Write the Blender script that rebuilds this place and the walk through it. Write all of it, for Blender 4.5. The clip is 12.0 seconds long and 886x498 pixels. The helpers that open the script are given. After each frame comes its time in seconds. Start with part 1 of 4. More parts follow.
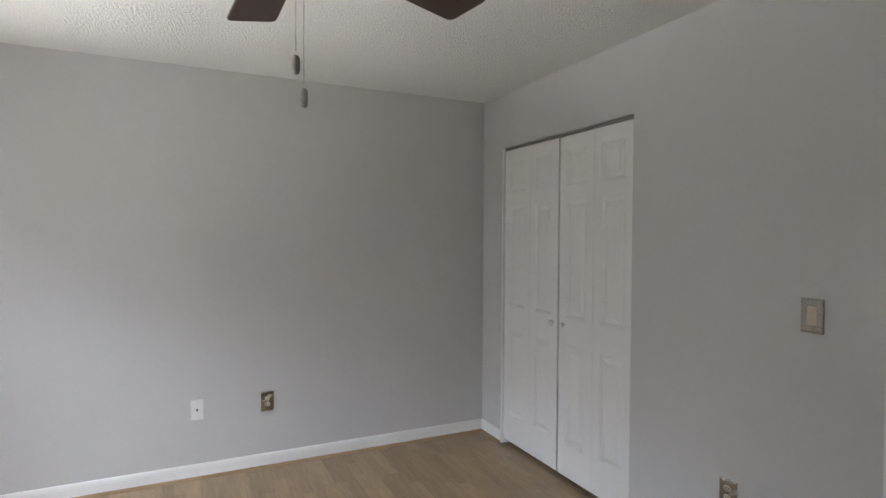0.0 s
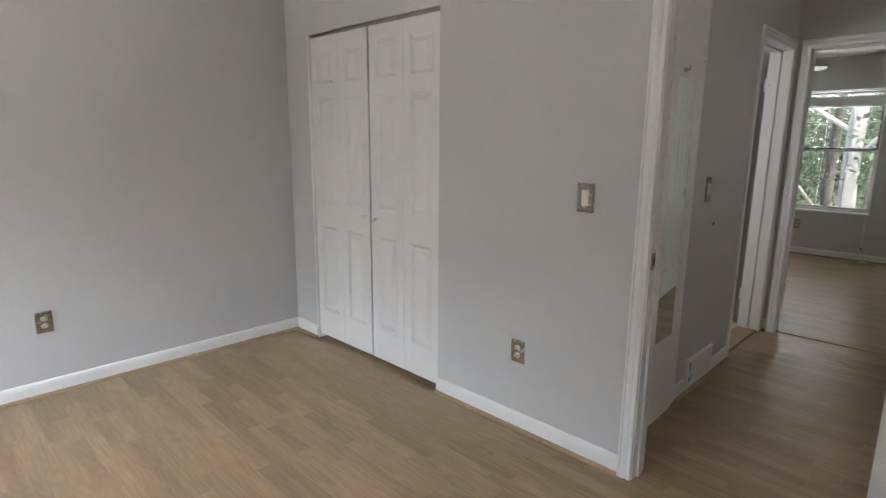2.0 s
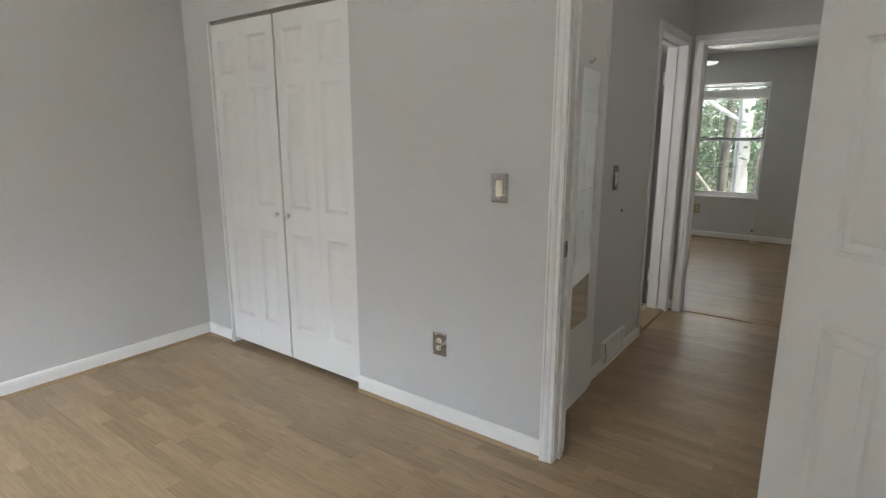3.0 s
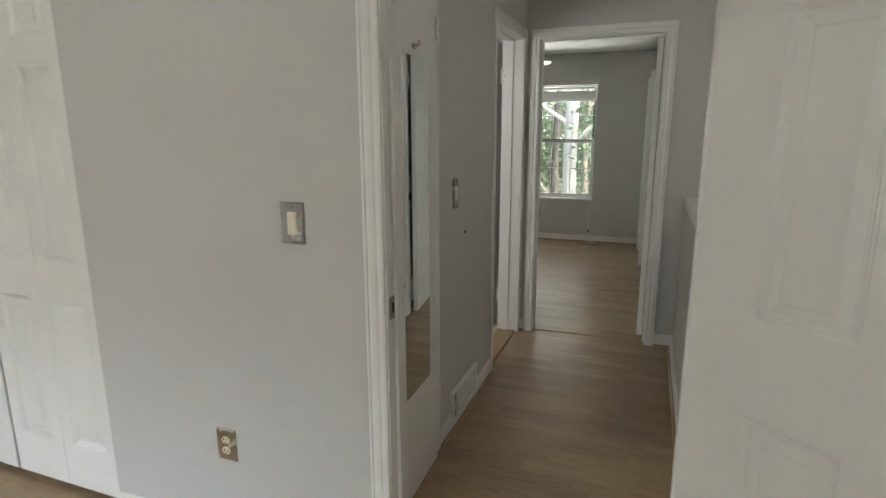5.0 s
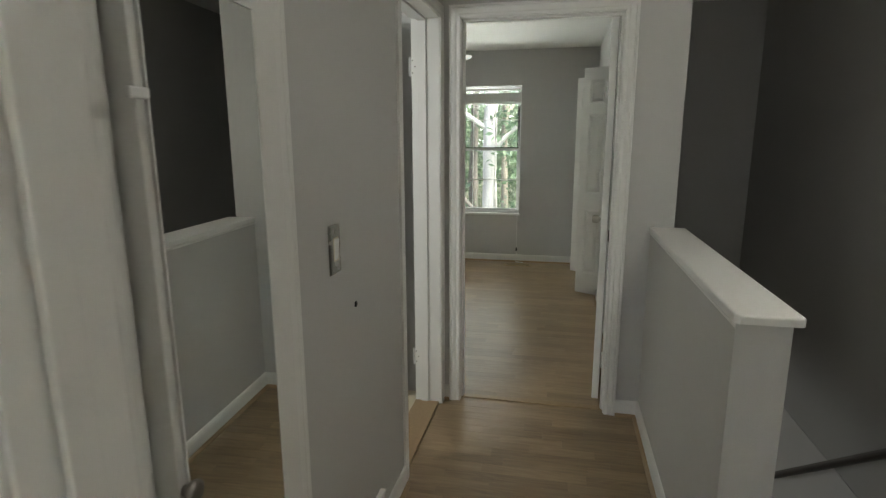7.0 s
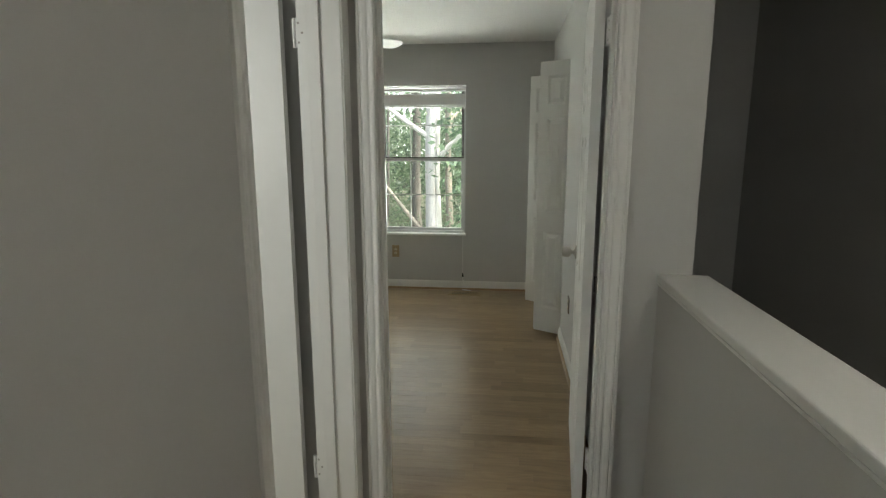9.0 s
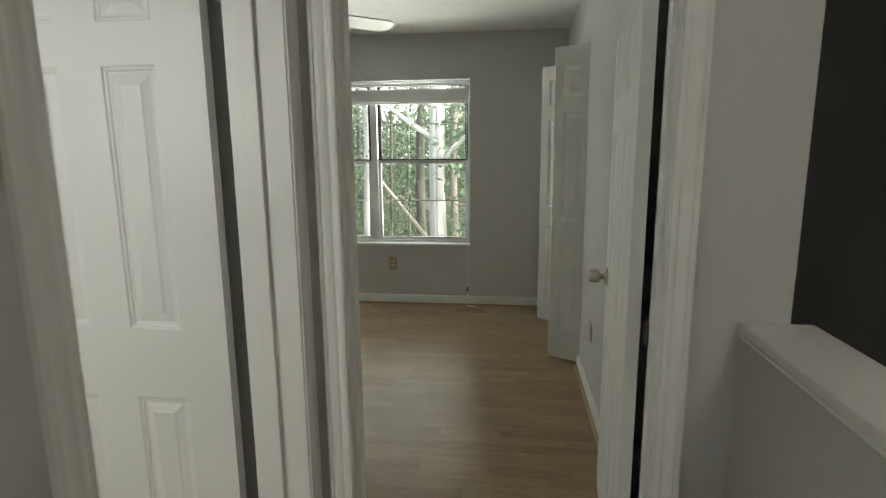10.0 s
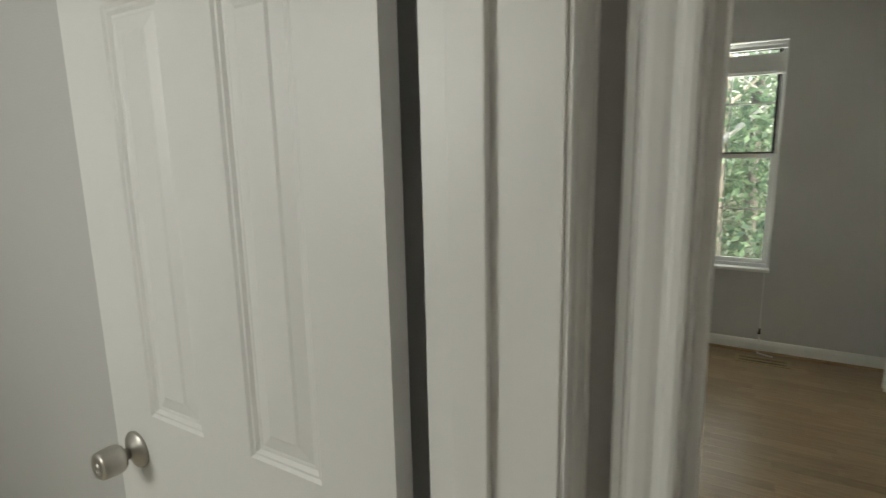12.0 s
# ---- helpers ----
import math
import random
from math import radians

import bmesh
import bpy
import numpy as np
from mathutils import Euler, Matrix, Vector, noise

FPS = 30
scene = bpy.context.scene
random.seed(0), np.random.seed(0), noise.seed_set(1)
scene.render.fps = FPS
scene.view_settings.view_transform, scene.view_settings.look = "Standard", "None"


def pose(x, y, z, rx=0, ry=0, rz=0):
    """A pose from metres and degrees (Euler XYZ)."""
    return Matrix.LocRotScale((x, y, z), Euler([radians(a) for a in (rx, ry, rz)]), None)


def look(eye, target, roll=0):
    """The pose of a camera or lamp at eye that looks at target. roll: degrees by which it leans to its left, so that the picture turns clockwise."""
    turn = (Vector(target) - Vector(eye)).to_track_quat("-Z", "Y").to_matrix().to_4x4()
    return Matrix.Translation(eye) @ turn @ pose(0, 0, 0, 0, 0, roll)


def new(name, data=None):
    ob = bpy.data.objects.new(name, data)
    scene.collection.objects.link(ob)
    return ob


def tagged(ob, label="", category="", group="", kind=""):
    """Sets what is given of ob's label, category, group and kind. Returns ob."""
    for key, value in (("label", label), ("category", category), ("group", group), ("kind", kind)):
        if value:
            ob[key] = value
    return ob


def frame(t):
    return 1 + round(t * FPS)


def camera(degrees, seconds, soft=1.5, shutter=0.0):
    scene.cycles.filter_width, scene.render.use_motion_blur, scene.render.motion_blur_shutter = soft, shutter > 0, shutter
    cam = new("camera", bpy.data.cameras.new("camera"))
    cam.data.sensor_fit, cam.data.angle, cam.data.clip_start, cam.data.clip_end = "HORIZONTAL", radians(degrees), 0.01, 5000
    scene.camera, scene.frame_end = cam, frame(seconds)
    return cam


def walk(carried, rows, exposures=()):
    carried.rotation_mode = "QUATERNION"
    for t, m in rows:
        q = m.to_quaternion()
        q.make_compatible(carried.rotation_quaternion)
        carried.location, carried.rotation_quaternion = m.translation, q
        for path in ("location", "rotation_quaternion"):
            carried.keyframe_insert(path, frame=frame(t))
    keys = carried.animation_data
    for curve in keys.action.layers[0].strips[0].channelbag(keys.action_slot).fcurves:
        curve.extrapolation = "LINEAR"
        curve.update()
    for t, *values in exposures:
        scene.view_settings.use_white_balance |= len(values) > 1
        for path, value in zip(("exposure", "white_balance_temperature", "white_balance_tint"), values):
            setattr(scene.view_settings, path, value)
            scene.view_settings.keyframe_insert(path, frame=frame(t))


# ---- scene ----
cam = camera(78.1, 12.0, soft=1.2, shutter=0.3)
PATH = [
    (0, (0.507, 0.388, 1.457), (1.368, 2.193, 1.41), 0.3),
    (0.5, (0.498, 0.423, 1.444), (1.521, 2.132, 1.259), 0.3),
    (1, (0.499, 0.419, 1.427), (1.643, 2.034, 1.138), 0.4),
    (1.5, (0.487, 0.406, 1.422), (1.764, 1.903, 1.063), 0.6),
    (2, (0.479, 0.393, 1.418), (1.878, 1.766, 1.022), 0.5),
    (2.5, (0.488, 0.384, 1.411), (1.979, 1.652, 1.001), 0.2),
    (3, (0.533, 0.393, 1.408), (2.107, 1.555, 0.992), 0.0),
    (3.5, (0.659, 0.422, 1.423), (2.316, 1.46, 1.002), -0.0),
    (3.7, (0.747, 0.429, 1.417), (2.428, 1.43, 1.002), -0.0),
    (5.5, (1.443, 0.687, 1.451), (3.311, 1.265, 1.03), -0.2),
    (6, (1.711, 0.719, 1.467), (3.599, 1.228, 1.049), -0.3),
    (6.5, (1.958, 0.766, 1.453), (3.859, 1.235, 1.046), -0.4),
    (7, (2.213, 0.843, 1.464), (4.129, 1.254, 1.063), -0.2),
    (7.2, (2.321, 0.864, 1.466), (4.244, 1.244, 1.065), -0.1),
    (9, (3.18, 0.919, 1.448), (5.134, 1.138, 1.08), -0.1),
    (9.5, (3.469, 0.923, 1.438), (5.423, 1.148, 1.076), -0.3),
    (10, (3.734, 0.938, 1.431), (5.686, 1.182, 1.072), -0.5),
    (10.5, (3.983, 0.978, 1.428), (5.92, 1.33, 1.072), -1.0),
    (11, (4.221, 1.068, 1.409), (6.102, 1.646, 1.053), -1.6),
    (11.5, (4.398, 1.19, 1.41), (6.199, 1.982, 1.051), -1.5),
    (12, (4.524, 1.293, 1.418), (6.199, 2.324, 1.052), -1.2),
]
walk(cam, [(t, look(eye, target, roll)) for t, eye, target, roll in PATH],
     [(0.0, 0.39, 6650, 17), (2.5, 0.90, 6720, 14), (3.5, 1.02, 6760, 13), (5.5, 1.05, 6980, 10), (7.0, 1.15, 6950, 7), (9.5, 0.98, 7080, 6), (12.0, 0.9, 7280, 7)])

# glow of the added, unseen lamp that brightens the hall
HALL_FILL = 15.5

# ---- world, sun, the daylight of the windows and added fill ----
world = bpy.data.worlds.new("world")
scene.world = world
world.use_nodes = True
wn = world.node_tree
sky = wn.nodes.new("ShaderNodeTexSky")
sky.sky_type, sky.sun_disc = "NISHITA", False
sky.dust_density = 5.0
sky.sun_elevation, sky.sun_rotation = radians(60), radians(200)
wn.links.new(sky.outputs[0], wn.nodes["Background"].inputs[0])
wn.nodes["Background"].inputs[1].default_value = 0.15

sun = new("sun", bpy.data.lights.new("sun", "SUN"))
sun.data.energy, sun.data.angle, sun.data.color = 5.0, radians(0.5), (1.0, 0.95, 0.88)
sun.matrix_world = look((-5.0, -14.0, 26.0), (0, 0, 0))


def daylight(name, m, w, h, watts, colour=(0.93, 0.97, 1.0)):
    """Area lamp: window daylight, its bounce off the ground, or fill in unseen rooms."""
    lamp = new(name, bpy.data.lights.new(name, "AREA"))
    lamp.data.shape, lamp.data.size, lamp.data.size_y = "RECTANGLE", w, h
    lamp.data.energy, lamp.data.color = watts, colour
    lamp.matrix_world = m
    return lamp


daylight("sky_light_west", look((-5.6, -0.9, 5.1), (-0.9, 2.0, 1.4)), 9.0, 2.4, 1310, (0.715, 0.835, 1.0))
daylight("ground_light_west", look((-3.5, 2.1, -1.3), (-2.3, 2.1, 2.3)), 5.0, 3.0, 880, (0.96, 0.98, 0.96))
# added lamps low outside, out of view: ground-bounced fill for the far bedroom
daylight("ground_light_north_east", look((11.3, 7.0, 0.3), (8.4, 2.3, 1.5)), 3.0, 2.6, 28, (0.93, 0.99, 0.98))
daylight("ground_light_south_east", look((11.3, -3.2, 0.3), (8.4, 2.0, 1.5)), 3.0, 2.6, 760, (0.93, 0.99, 0.98))
daylight("ground_light_east", look((11.2, 2.2, -1.15), (8.4, 2.2, 1.6)), 4.0, 1.2, 195, (0.93, 0.99, 0.98))
# added fill on the bathroom door; the bathroom has no window
daylight("bath_fill_light", look((3.46, 2.6, 1.6), (5.0, 2.0, 1.0)), 0.6, 0.8, 9)
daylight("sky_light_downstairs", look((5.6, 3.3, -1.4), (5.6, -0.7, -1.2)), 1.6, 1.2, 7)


# ---- materials ----
def material(name, colour, rough=0.5, metal=0.0, grain=0.0, grain_scale=40.0, bump=0.0, bump_scale=200.0, spots=0.0, spot_scale=1.2, coat=0.0):
    """A painted or plain surface: base colour with fine and broad variation, roughness variation and relief."""
    m = bpy.data.materials.new(name)
    m.use_nodes = True
    nt = m.node_tree
    b = nt.nodes["Principled BSDF"]
    b.inputs["Roughness"].default_value, b.inputs["Metallic"].default_value = rough, metal
    b.inputs["Coat Weight"].default_value = coat
    co = nt.nodes.new("ShaderNodeTexCoord").outputs["Object"]
    geo = nt.nodes.new("ShaderNodeNewGeometry").outputs["Position"]
    n1, n2 = nt.nodes.new("ShaderNodeTexNoise"), nt.nodes.new("ShaderNodeTexNoise")
    n1.inputs["Scale"].default_value, n2.inputs["Scale"].default_value = grain_scale, spot_scale
    n1.inputs["Detail"].default_value, n2.inputs["Detail"].default_value = 4, 3
    nt.links.new(geo, n1.inputs["Vector"])
    nt.links.new(geo, n2.inputs["Vector"])
    add = nt.nodes.new("ShaderNodeMath")
    add.operation = "MULTIPLY_ADD"
    add.inputs[1].default_value, add.inputs[2].default_value = grain, 1 - grain / 2 - spots / 2
    nt.links.new(n1.outputs[0], add.inputs[0])
    add2 = nt.nodes.new("ShaderNodeMath")
    add2.operation = "MULTIPLY_ADD"
    add2.inputs[1].default_value = spots
    nt.links.new(n2.outputs[0], add2.inputs[0])
    nt.links.new(add.outputs[0], add2.inputs[2])
    mul = nt.nodes.new("ShaderNodeVectorMath")
    mul.operation = "SCALE"
    mul.inputs[0].default_value = colour
    nt.links.new(add2.outputs[0], mul.inputs["Scale"])
    nt.links.new(mul.outputs[0], b.inputs["Base Color"])
    rr = nt.nodes.new("ShaderNodeMath")
    rr.operation = "MULTIPLY_ADD"
    rr.inputs[1].default_value, rr.inputs[2].default_value = 0.15, rough - 0.075
    nt.links.new(n2.outputs[0], rr.inputs[0])
    nt.links.new(rr.outputs[0], b.inputs["Roughness"])
    if bump:
        n3 = nt.nodes.new("ShaderNodeTexNoise")
        n3.inputs["Scale"].default_value, n3.inputs["Detail"].default_value = bump_scale, 3
        nt.links.new(geo, n3.inputs["Vector"])
        bp = nt.nodes.new("ShaderNodeBump")
        bp.inputs["Strength"].default_value, bp.inputs["Distance"].default_value = 0.6, bump
        nt.links.new(n3.outputs[0], bp.inputs["Height"])
        nt.links.new(bp.outputs[0], b.inputs["Normal"])
    return m


WALL = material("wall_paint", (0.55, 0.548, 0.535), 0.62, grain=0.03, spots=0.05, bump=0.0012, bump_scale=260)
DARK = material("darker_wall_grey", (0.36, 0.36, 0.35), 0.6, grain=0.04, spots=0.06, bump=0.0012, bump_scale=260)
WHITE = material("white_trim_paint", (0.78, 0.78, 0.76), 0.38, grain=0.02, spots=0.06, bump=0.0005, bump_scale=120)
DOOR = material("white_door_paint", (0.76, 0.76, 0.74), 0.42, grain=0.03, spots=0.05, bump=0.0006, bump_scale=160)
CEIL = material("popcorn_ceiling", (0.72, 0.72, 0.70), 0.9, grain=0.28, grain_scale=90, bump=0.026, bump_scale=90)
NICKEL = material("satin_nickel", (0.52, 0.50, 0.46), 0.42, 1.0, grain=0.08, grain_scale=200, spots=0.08, spot_scale=30)
STEEL = material("brushed_steel", (0.36, 0.34, 0.31), 0.36, 1.0, grain=0.12, grain_scale=300, spots=0.1, spot_scale=30)
PLATE = material("brushed_steel_plate", (0.46, 0.445, 0.42), 0.26, 1.0, grain=0.12, grain_scale=300, spots=0.1, spot_scale=30)
IVORY = material("ivory_plastic", (0.66, 0.60, 0.46), 0.4, spots=0.05)
PLASTIC = material("white_plastic", (0.78, 0.78, 0.77), 0.35, spots=0.04)
BLACK = material("black_plastic", (0.02, 0.02, 0.02), 0.5, spots=0.2)
RAIL = material("black_metal_rail", (0.018, 0.016, 0.015), 0.35, spots=0.2)
BLADE = material("walnut_fan_blade", (0.045, 0.028, 0.022), 0.4, grain=0.5, grain_scale=60, spots=0.3)
BRONZE = material("dark_bronze", (0.06, 0.045, 0.038), 0.35, 0.8, spots=0.2)
SHOE = material("wood_shoe_moulding", (0.33, 0.228, 0.125), 0.45, grain=0.4, grain_scale=70, spots=0.2)
CARPET = material("stair_carpet", (0.30, 0.27, 0.23), 0.95, grain=0.5, grain_scale=400, bump=0.006, bump_scale=500)
VENT = material("bronze_vent_enamel", (0.38, 0.29, 0.17), 0.4, 0.3, spots=0.2)
VINYL = material("white_window_frame", (0.74, 0.75, 0.75), 0.35, spots=0.05)
SCREEN = material("dark_gasket", (0.03, 0.03, 0.032), 0.6, spots=0.2)
BARK = material("pale_bark", (0.70, 0.68, 0.68), 0.9, grain=0.22, grain_scale=14, spots=0.12, spot_scale=3, bump=0.03, bump_scale=22)
BARK3 = material("tan_bark", (0.42, 0.385, 0.335), 0.9, grain=0.5, grain_scale=14, spots=0.3, spot_scale=3, bump=0.03, bump_scale=22)
BARK2 = material("grey_brown_bark", (0.20, 0.19, 0.175), 0.9, grain=0.6, grain_scale=16, spots=0.4, spot_scale=3, bump=0.03, bump_scale=25)
SOIL = material("forest_floor", (0.06, 0.065, 0.04), 0.95, grain=0.8, grain_scale=6, spots=0.5, bump=0.1, bump_scale=8)
SIDING = material("house_siding", (0.5, 0.48, 0.44), 0.7, grain=0.1, spots=0.1)


def mirror_material():
    m = bpy.data.materials.new("mirror_glass")
    m.use_nodes = True
    b = m.node_tree.nodes["Principled BSDF"]
    b.inputs["Base Color"].default_value, b.inputs["Metallic"].default_value, b.inputs["Roughness"].default_value = (0.86, 0.88, 0.86, 1), 1.0, 0.01
    return m


def glass_material():
    m = bpy.data.materials.new("window_glass")
    m.use_nodes = True
    b = m.node_tree.nodes["Principled BSDF"]
    b.inputs["Base Color"].default_value = (0.97, 0.99, 0.98, 1)
    b.inputs["Transmission Weight"].default_value, b.inputs["Roughness"].default_value, b.inputs["IOR"].default_value = 1.0, 0.0, 1.45
    return m


def leaf_material(name, colour):
    m = bpy.data.materials.new(name)
    m.use_nodes = True
    nt = m.node_tree
    b = nt.nodes["Principled BSDF"]
    g = nt.nodes.new("ShaderNodeNewGeometry")
    ramp = nt.nodes.new("ShaderNodeValToRGB")
    ramp.color_ramp.elements[0].color = (colour[0] * 0.55, colour[1] * 0.55, colour[2] * 0.6, 1)
    ramp.color_ramp.elements[1].color = (colour[0] * 1.6, colour[1] * 1.45, colour[2] * 1.3, 1)
    ramp.color_ramp.elements[1].position = 0.86
    # a few leaves near white: sunlit gloss put into the colour
    pale = ramp.color_ramp.elements.new(0.97)
    pale.color = (0.42, 0.48, 0.40, 1)
    nt.links.new(g.outputs["Random Per Island"], ramp.inputs[0])
    nt.links.new(ramp.outputs[0], b.inputs["Base Color"])
    b.inputs["Roughness"].default_value = 0.5
    tr = nt.nodes.new("ShaderNodeBsdfTranslucent")
    nt.links.new(ramp.outputs[0], tr.inputs[0])
    mix = nt.nodes.new("ShaderNodeMixShader")
    mix.inputs[0].default_value = 0.55
    nt.links.new(b.outputs[0], mix.inputs[1])
    nt.links.new(tr.outputs[0], mix.inputs[2])
    nt.links.new(mix.outputs[0], nt.nodes["Material Output"].inputs[0])
    return m


def wood_material(name, per_island):
    """Oak laminate: tone by piece, grain along y."""
    m = bpy.data.materials.new(name)
    m.use_nodes = True
    nt = m.node_tree
    b = nt.nodes["Principled BSDF"]
    geo = nt.nodes.new("ShaderNodeNewGeometry")
    rnd = geo.outputs["Random Per Island"] if per_island else nt.nodes.new("ShaderNodeObjectInfo").outputs["Random"]
    off = nt.nodes.new("ShaderNodeVectorMath")
    off.operation = "MULTIPLY_ADD"
    comb = nt.nodes.new("ShaderNodeCombineXYZ")
    for i in range(3):
        nt.links.new(rnd, comb.inputs[i])
    off.inputs[1].default_value = (37.0, 53.0, 19.0)
    nt.links.new(comb.outputs[0], off.inputs[0])
    nt.links.new(geo.outputs["Position"], off.inputs[2])
    def scaled(v):
        n = nt.nodes.new("ShaderNodeVectorMath")
        n.operation = "MULTIPLY"
        n.inputs[1].default_value = v
        nt.links.new(off.outputs[0], n.inputs[0])
        return n.outputs[0]

    def noise_at(v, scale, detail, distortion=0.0):
        n = nt.nodes.new("ShaderNodeTexNoise")
        n.inputs["Scale"].default_value, n.inputs["Detail"].default_value, n.inputs["Distortion"].default_value = scale, detail, distortion
        nt.links.new(scaled(v), n.inputs["Vector"])
        return n

    # growth rings: contour lines of a long soft field
    field = noise_at((1.0, 0.13, 1.0), 11.0, 1.5, 0.6)
    turns = nt.nodes.new("ShaderNodeMath")
    turns.operation = "MULTIPLY"
    turns.inputs[1].default_value = 60.0
    nt.links.new(field.outputs[0], turns.inputs[0])
    wave = nt.nodes.new("ShaderNodeMath")
    wave.operation = "SINE"
    nt.links.new(turns.outputs[0], wave.inputs[0])
    streak = noise_at((1.0, 0.05, 1.0), 90.0, 2.0, 0.2)
    n2 = noise_at((1.0, 0.06, 1.0), 170.0, 1.0)
    ring = nt.nodes.new("ShaderNodeMath")
    ring.operation = "MULTIPLY_ADD"
    ring.inputs[1].default_value = 0.11
    nt.links.new(wave.outputs[0], ring.inputs[0])
    nt.links.new(streak.outputs[0], ring.inputs[2])
    ramp = nt.nodes.new("ShaderNodeValToRGB")
    ramp.color_ramp.elements[0].position, ramp.color_ramp.elements[0].color = 0.14, (0.252, 0.172, 0.099, 1)
    ramp.color_ramp.elements[1].position, ramp.color_ramp.elements[1].color = 0.86, (0.362, 0.261, 0.154, 1)
    nt.links.new(ring.outputs[0], ramp.inputs[0])
    tone = nt.nodes.new("ShaderNodeMath")
    tone.operation = "MULTIPLY_ADD"
    tone.inputs[1].default_value, tone.inputs[2].default_value = 0.32, 0.75
    nt.links.new(rnd, tone.inputs[0])
    fine = nt.nodes.new("ShaderNodeMath")
    fine.operation = "MULTIPLY_ADD"
    fine.inputs[1].default_value = 0.14
    nt.links.new(n2.outputs[0], fine.inputs[0])
    nt.links.new(tone.outputs[0], fine.inputs[2])
    mul = nt.nodes.new("ShaderNodeVectorMath")
    mul.operation = "SCALE"
    nt.links.new(ramp.outputs[0], mul.inputs[0])
    nt.links.new(fine.outputs[0], mul.inputs["Scale"])
    nt.links.new(mul.outputs[0], b.inputs["Base Color"])
    n3 = nt.nodes.new("ShaderNodeTexNoise")
    n3.inputs["Scale"].default_value = 2.5
    nt.links.new(geo.outputs["Position"], n3.inputs["Vector"])
    rr = nt.nodes.new("ShaderNodeMath")
    rr.operation = "MULTIPLY_ADD"
    rr.inputs[1].default_value, rr.inputs[2].default_value = 0.02, 0.31
    nt.links.new(n3.outputs[0], rr.inputs[0])
    nt.links.new(rr.outputs[0], b.inputs["Roughness"])
    return m


MIRROR, GLASS = mirror_material(), glass_material()
LEAF = leaf_material("green_leaves", (0.165, 0.255, 0.180))
LEAF3 = leaf_material("pale_green_leaves", (0.190, 0.300, 0.210))
LEAF2 = leaf_material("dark_green_leaves", (0.05, 0.12, 0.055))
HAZE = material("hazy_sky", (0.8, 0.85, 0.9), 1.0)
HAZE.node_tree.nodes["Principled BSDF"].inputs["Emission Color"].default_value = (0.93, 0.97, 1.0, 1)
HAZE.node_tree.nodes["Principled BSDF"].inputs["Emission Strength"].default_value = 1.1
PLANK, PLANKS = wood_material("oak_laminate", False), wood_material("oak_laminate_field", True)


# ---- building helpers ----
def box(bm, x0, x1, y0, y1, z0, z1, bevel=0.0, m=None):
    r = bmesh.ops.create_cube(bm, size=1.0, matrix=Matrix.LocRotScale(((x0 + x1) / 2, (y0 + y1) / 2, (z0 + z1) / 2), None, (abs(x1 - x0), abs(y1 - y0), abs(z1 - z0))))
    vs = r["verts"]
    if bevel:
        es = list({e for v in vs for e in v.link_edges})
        r2 = bmesh.ops.bevel(bm, geom=es, offset=bevel, segments=2, profile=0.5, affect="EDGES")
        vs = list({v for f in r2["faces"] for v in f.verts} | {v for v in vs if v.is_valid})
    if m:
        bmesh.ops.transform(bm, matrix=m, verts=vs)
    return vs


def tube(bm, a, b, r0, r1=None, seg=16, caps=True):
    a, b = Vector(a), Vector(b)
    r1 = r0 if r1 is None else r1
    q = (b - a).to_track_quat("Z", "Y").to_matrix().to_4x4()
    return bmesh.ops.create_cone(bm, cap_ends=caps, segments=seg, radius1=r0, radius2=r1, depth=(b - a).length, matrix=Matrix.Translation((a + b) / 2) @ q)["verts"]


def lathe(bm, profile, m, seg=24):
    """Turns (radius, height) pairs about z."""
    rings = []
    for r, h in profile:
        rings.append([bm.verts.new(m @ Vector((r * math.cos(2 * math.pi * i / seg), r * math.sin(2 * math.pi * i / seg), h))) for i in range(seg)])
    for a, b in zip(rings, rings[1:]):
        for i in range(seg):
            bm.faces.new((a[i], a[(i + 1) % seg], b[(i + 1) % seg], b[i])).smooth = True
    bm.faces.new(rings[0][::-1])
    bm.faces.new(rings[-1])


def mesh_of(name, bm, mat):
    bmesh.ops.recalc_face_normals(bm, faces=bm.faces)
    me = bpy.data.meshes.new(name)
    bm.to_mesh(me)
    bm.free()
    me.materials.append(mat)
    return me


def part(name, bm, mat, parent, label=""):
    ob = new(name, mesh_of(name, bm, mat))
    ob.parent = parent
    return tagged(ob, label)


def thing(name, bm, mat, label, category, group="", kind=""):
    return tagged(new(name, mesh_of(name, bm, mat)), label, category, group, kind)


def empty(name, m, label, category, group="", kind=""):
    ob = new(name)
    ob.empty_display_size = 0.1
    ob.matrix_world = m
    return tagged(ob, label, category, group, kind)


def setting(name, mat, label, category, boxes, bevel=0.0):
    bm = bmesh.new()
    for b in boxes:
        box(bm, *b, bevel)
    return thing(name, bm, mat, label, category, "", "structure")


# ---- plan ----
CEILING, CEILING_F = 2.445, 2.42
W_X, E_X, E_X2 = -1.08, 2.535, 2.650         # first bedroom: west face, east wall's two faces
S_Y, N_Y = -0.57, 3.940
HALL_N, HALL_N2 = 1.450, 1.575               # hall's north wall
HW_X, HW_Y0, HW_Y1 = 3.655, 0.262, 0.395     # half wall
FAR_X, FAR_X2 = 5.045, 5.160                 # wall with the far bedroom's door
END_X = 8.650                                # window wall
R_Y = 0.475                                  # far bedroom's south wall
STAIR_Y, STAIR_X = -0.580, 6.850             # stairwell's south and east faces
SLAB = -0.20
DOOR_A = (0.498, 1.275, 2.045)
DOOR_F = (0.574, 1.352, 2.040)
DOOR_B = (4.297, 4.975, 2.035)
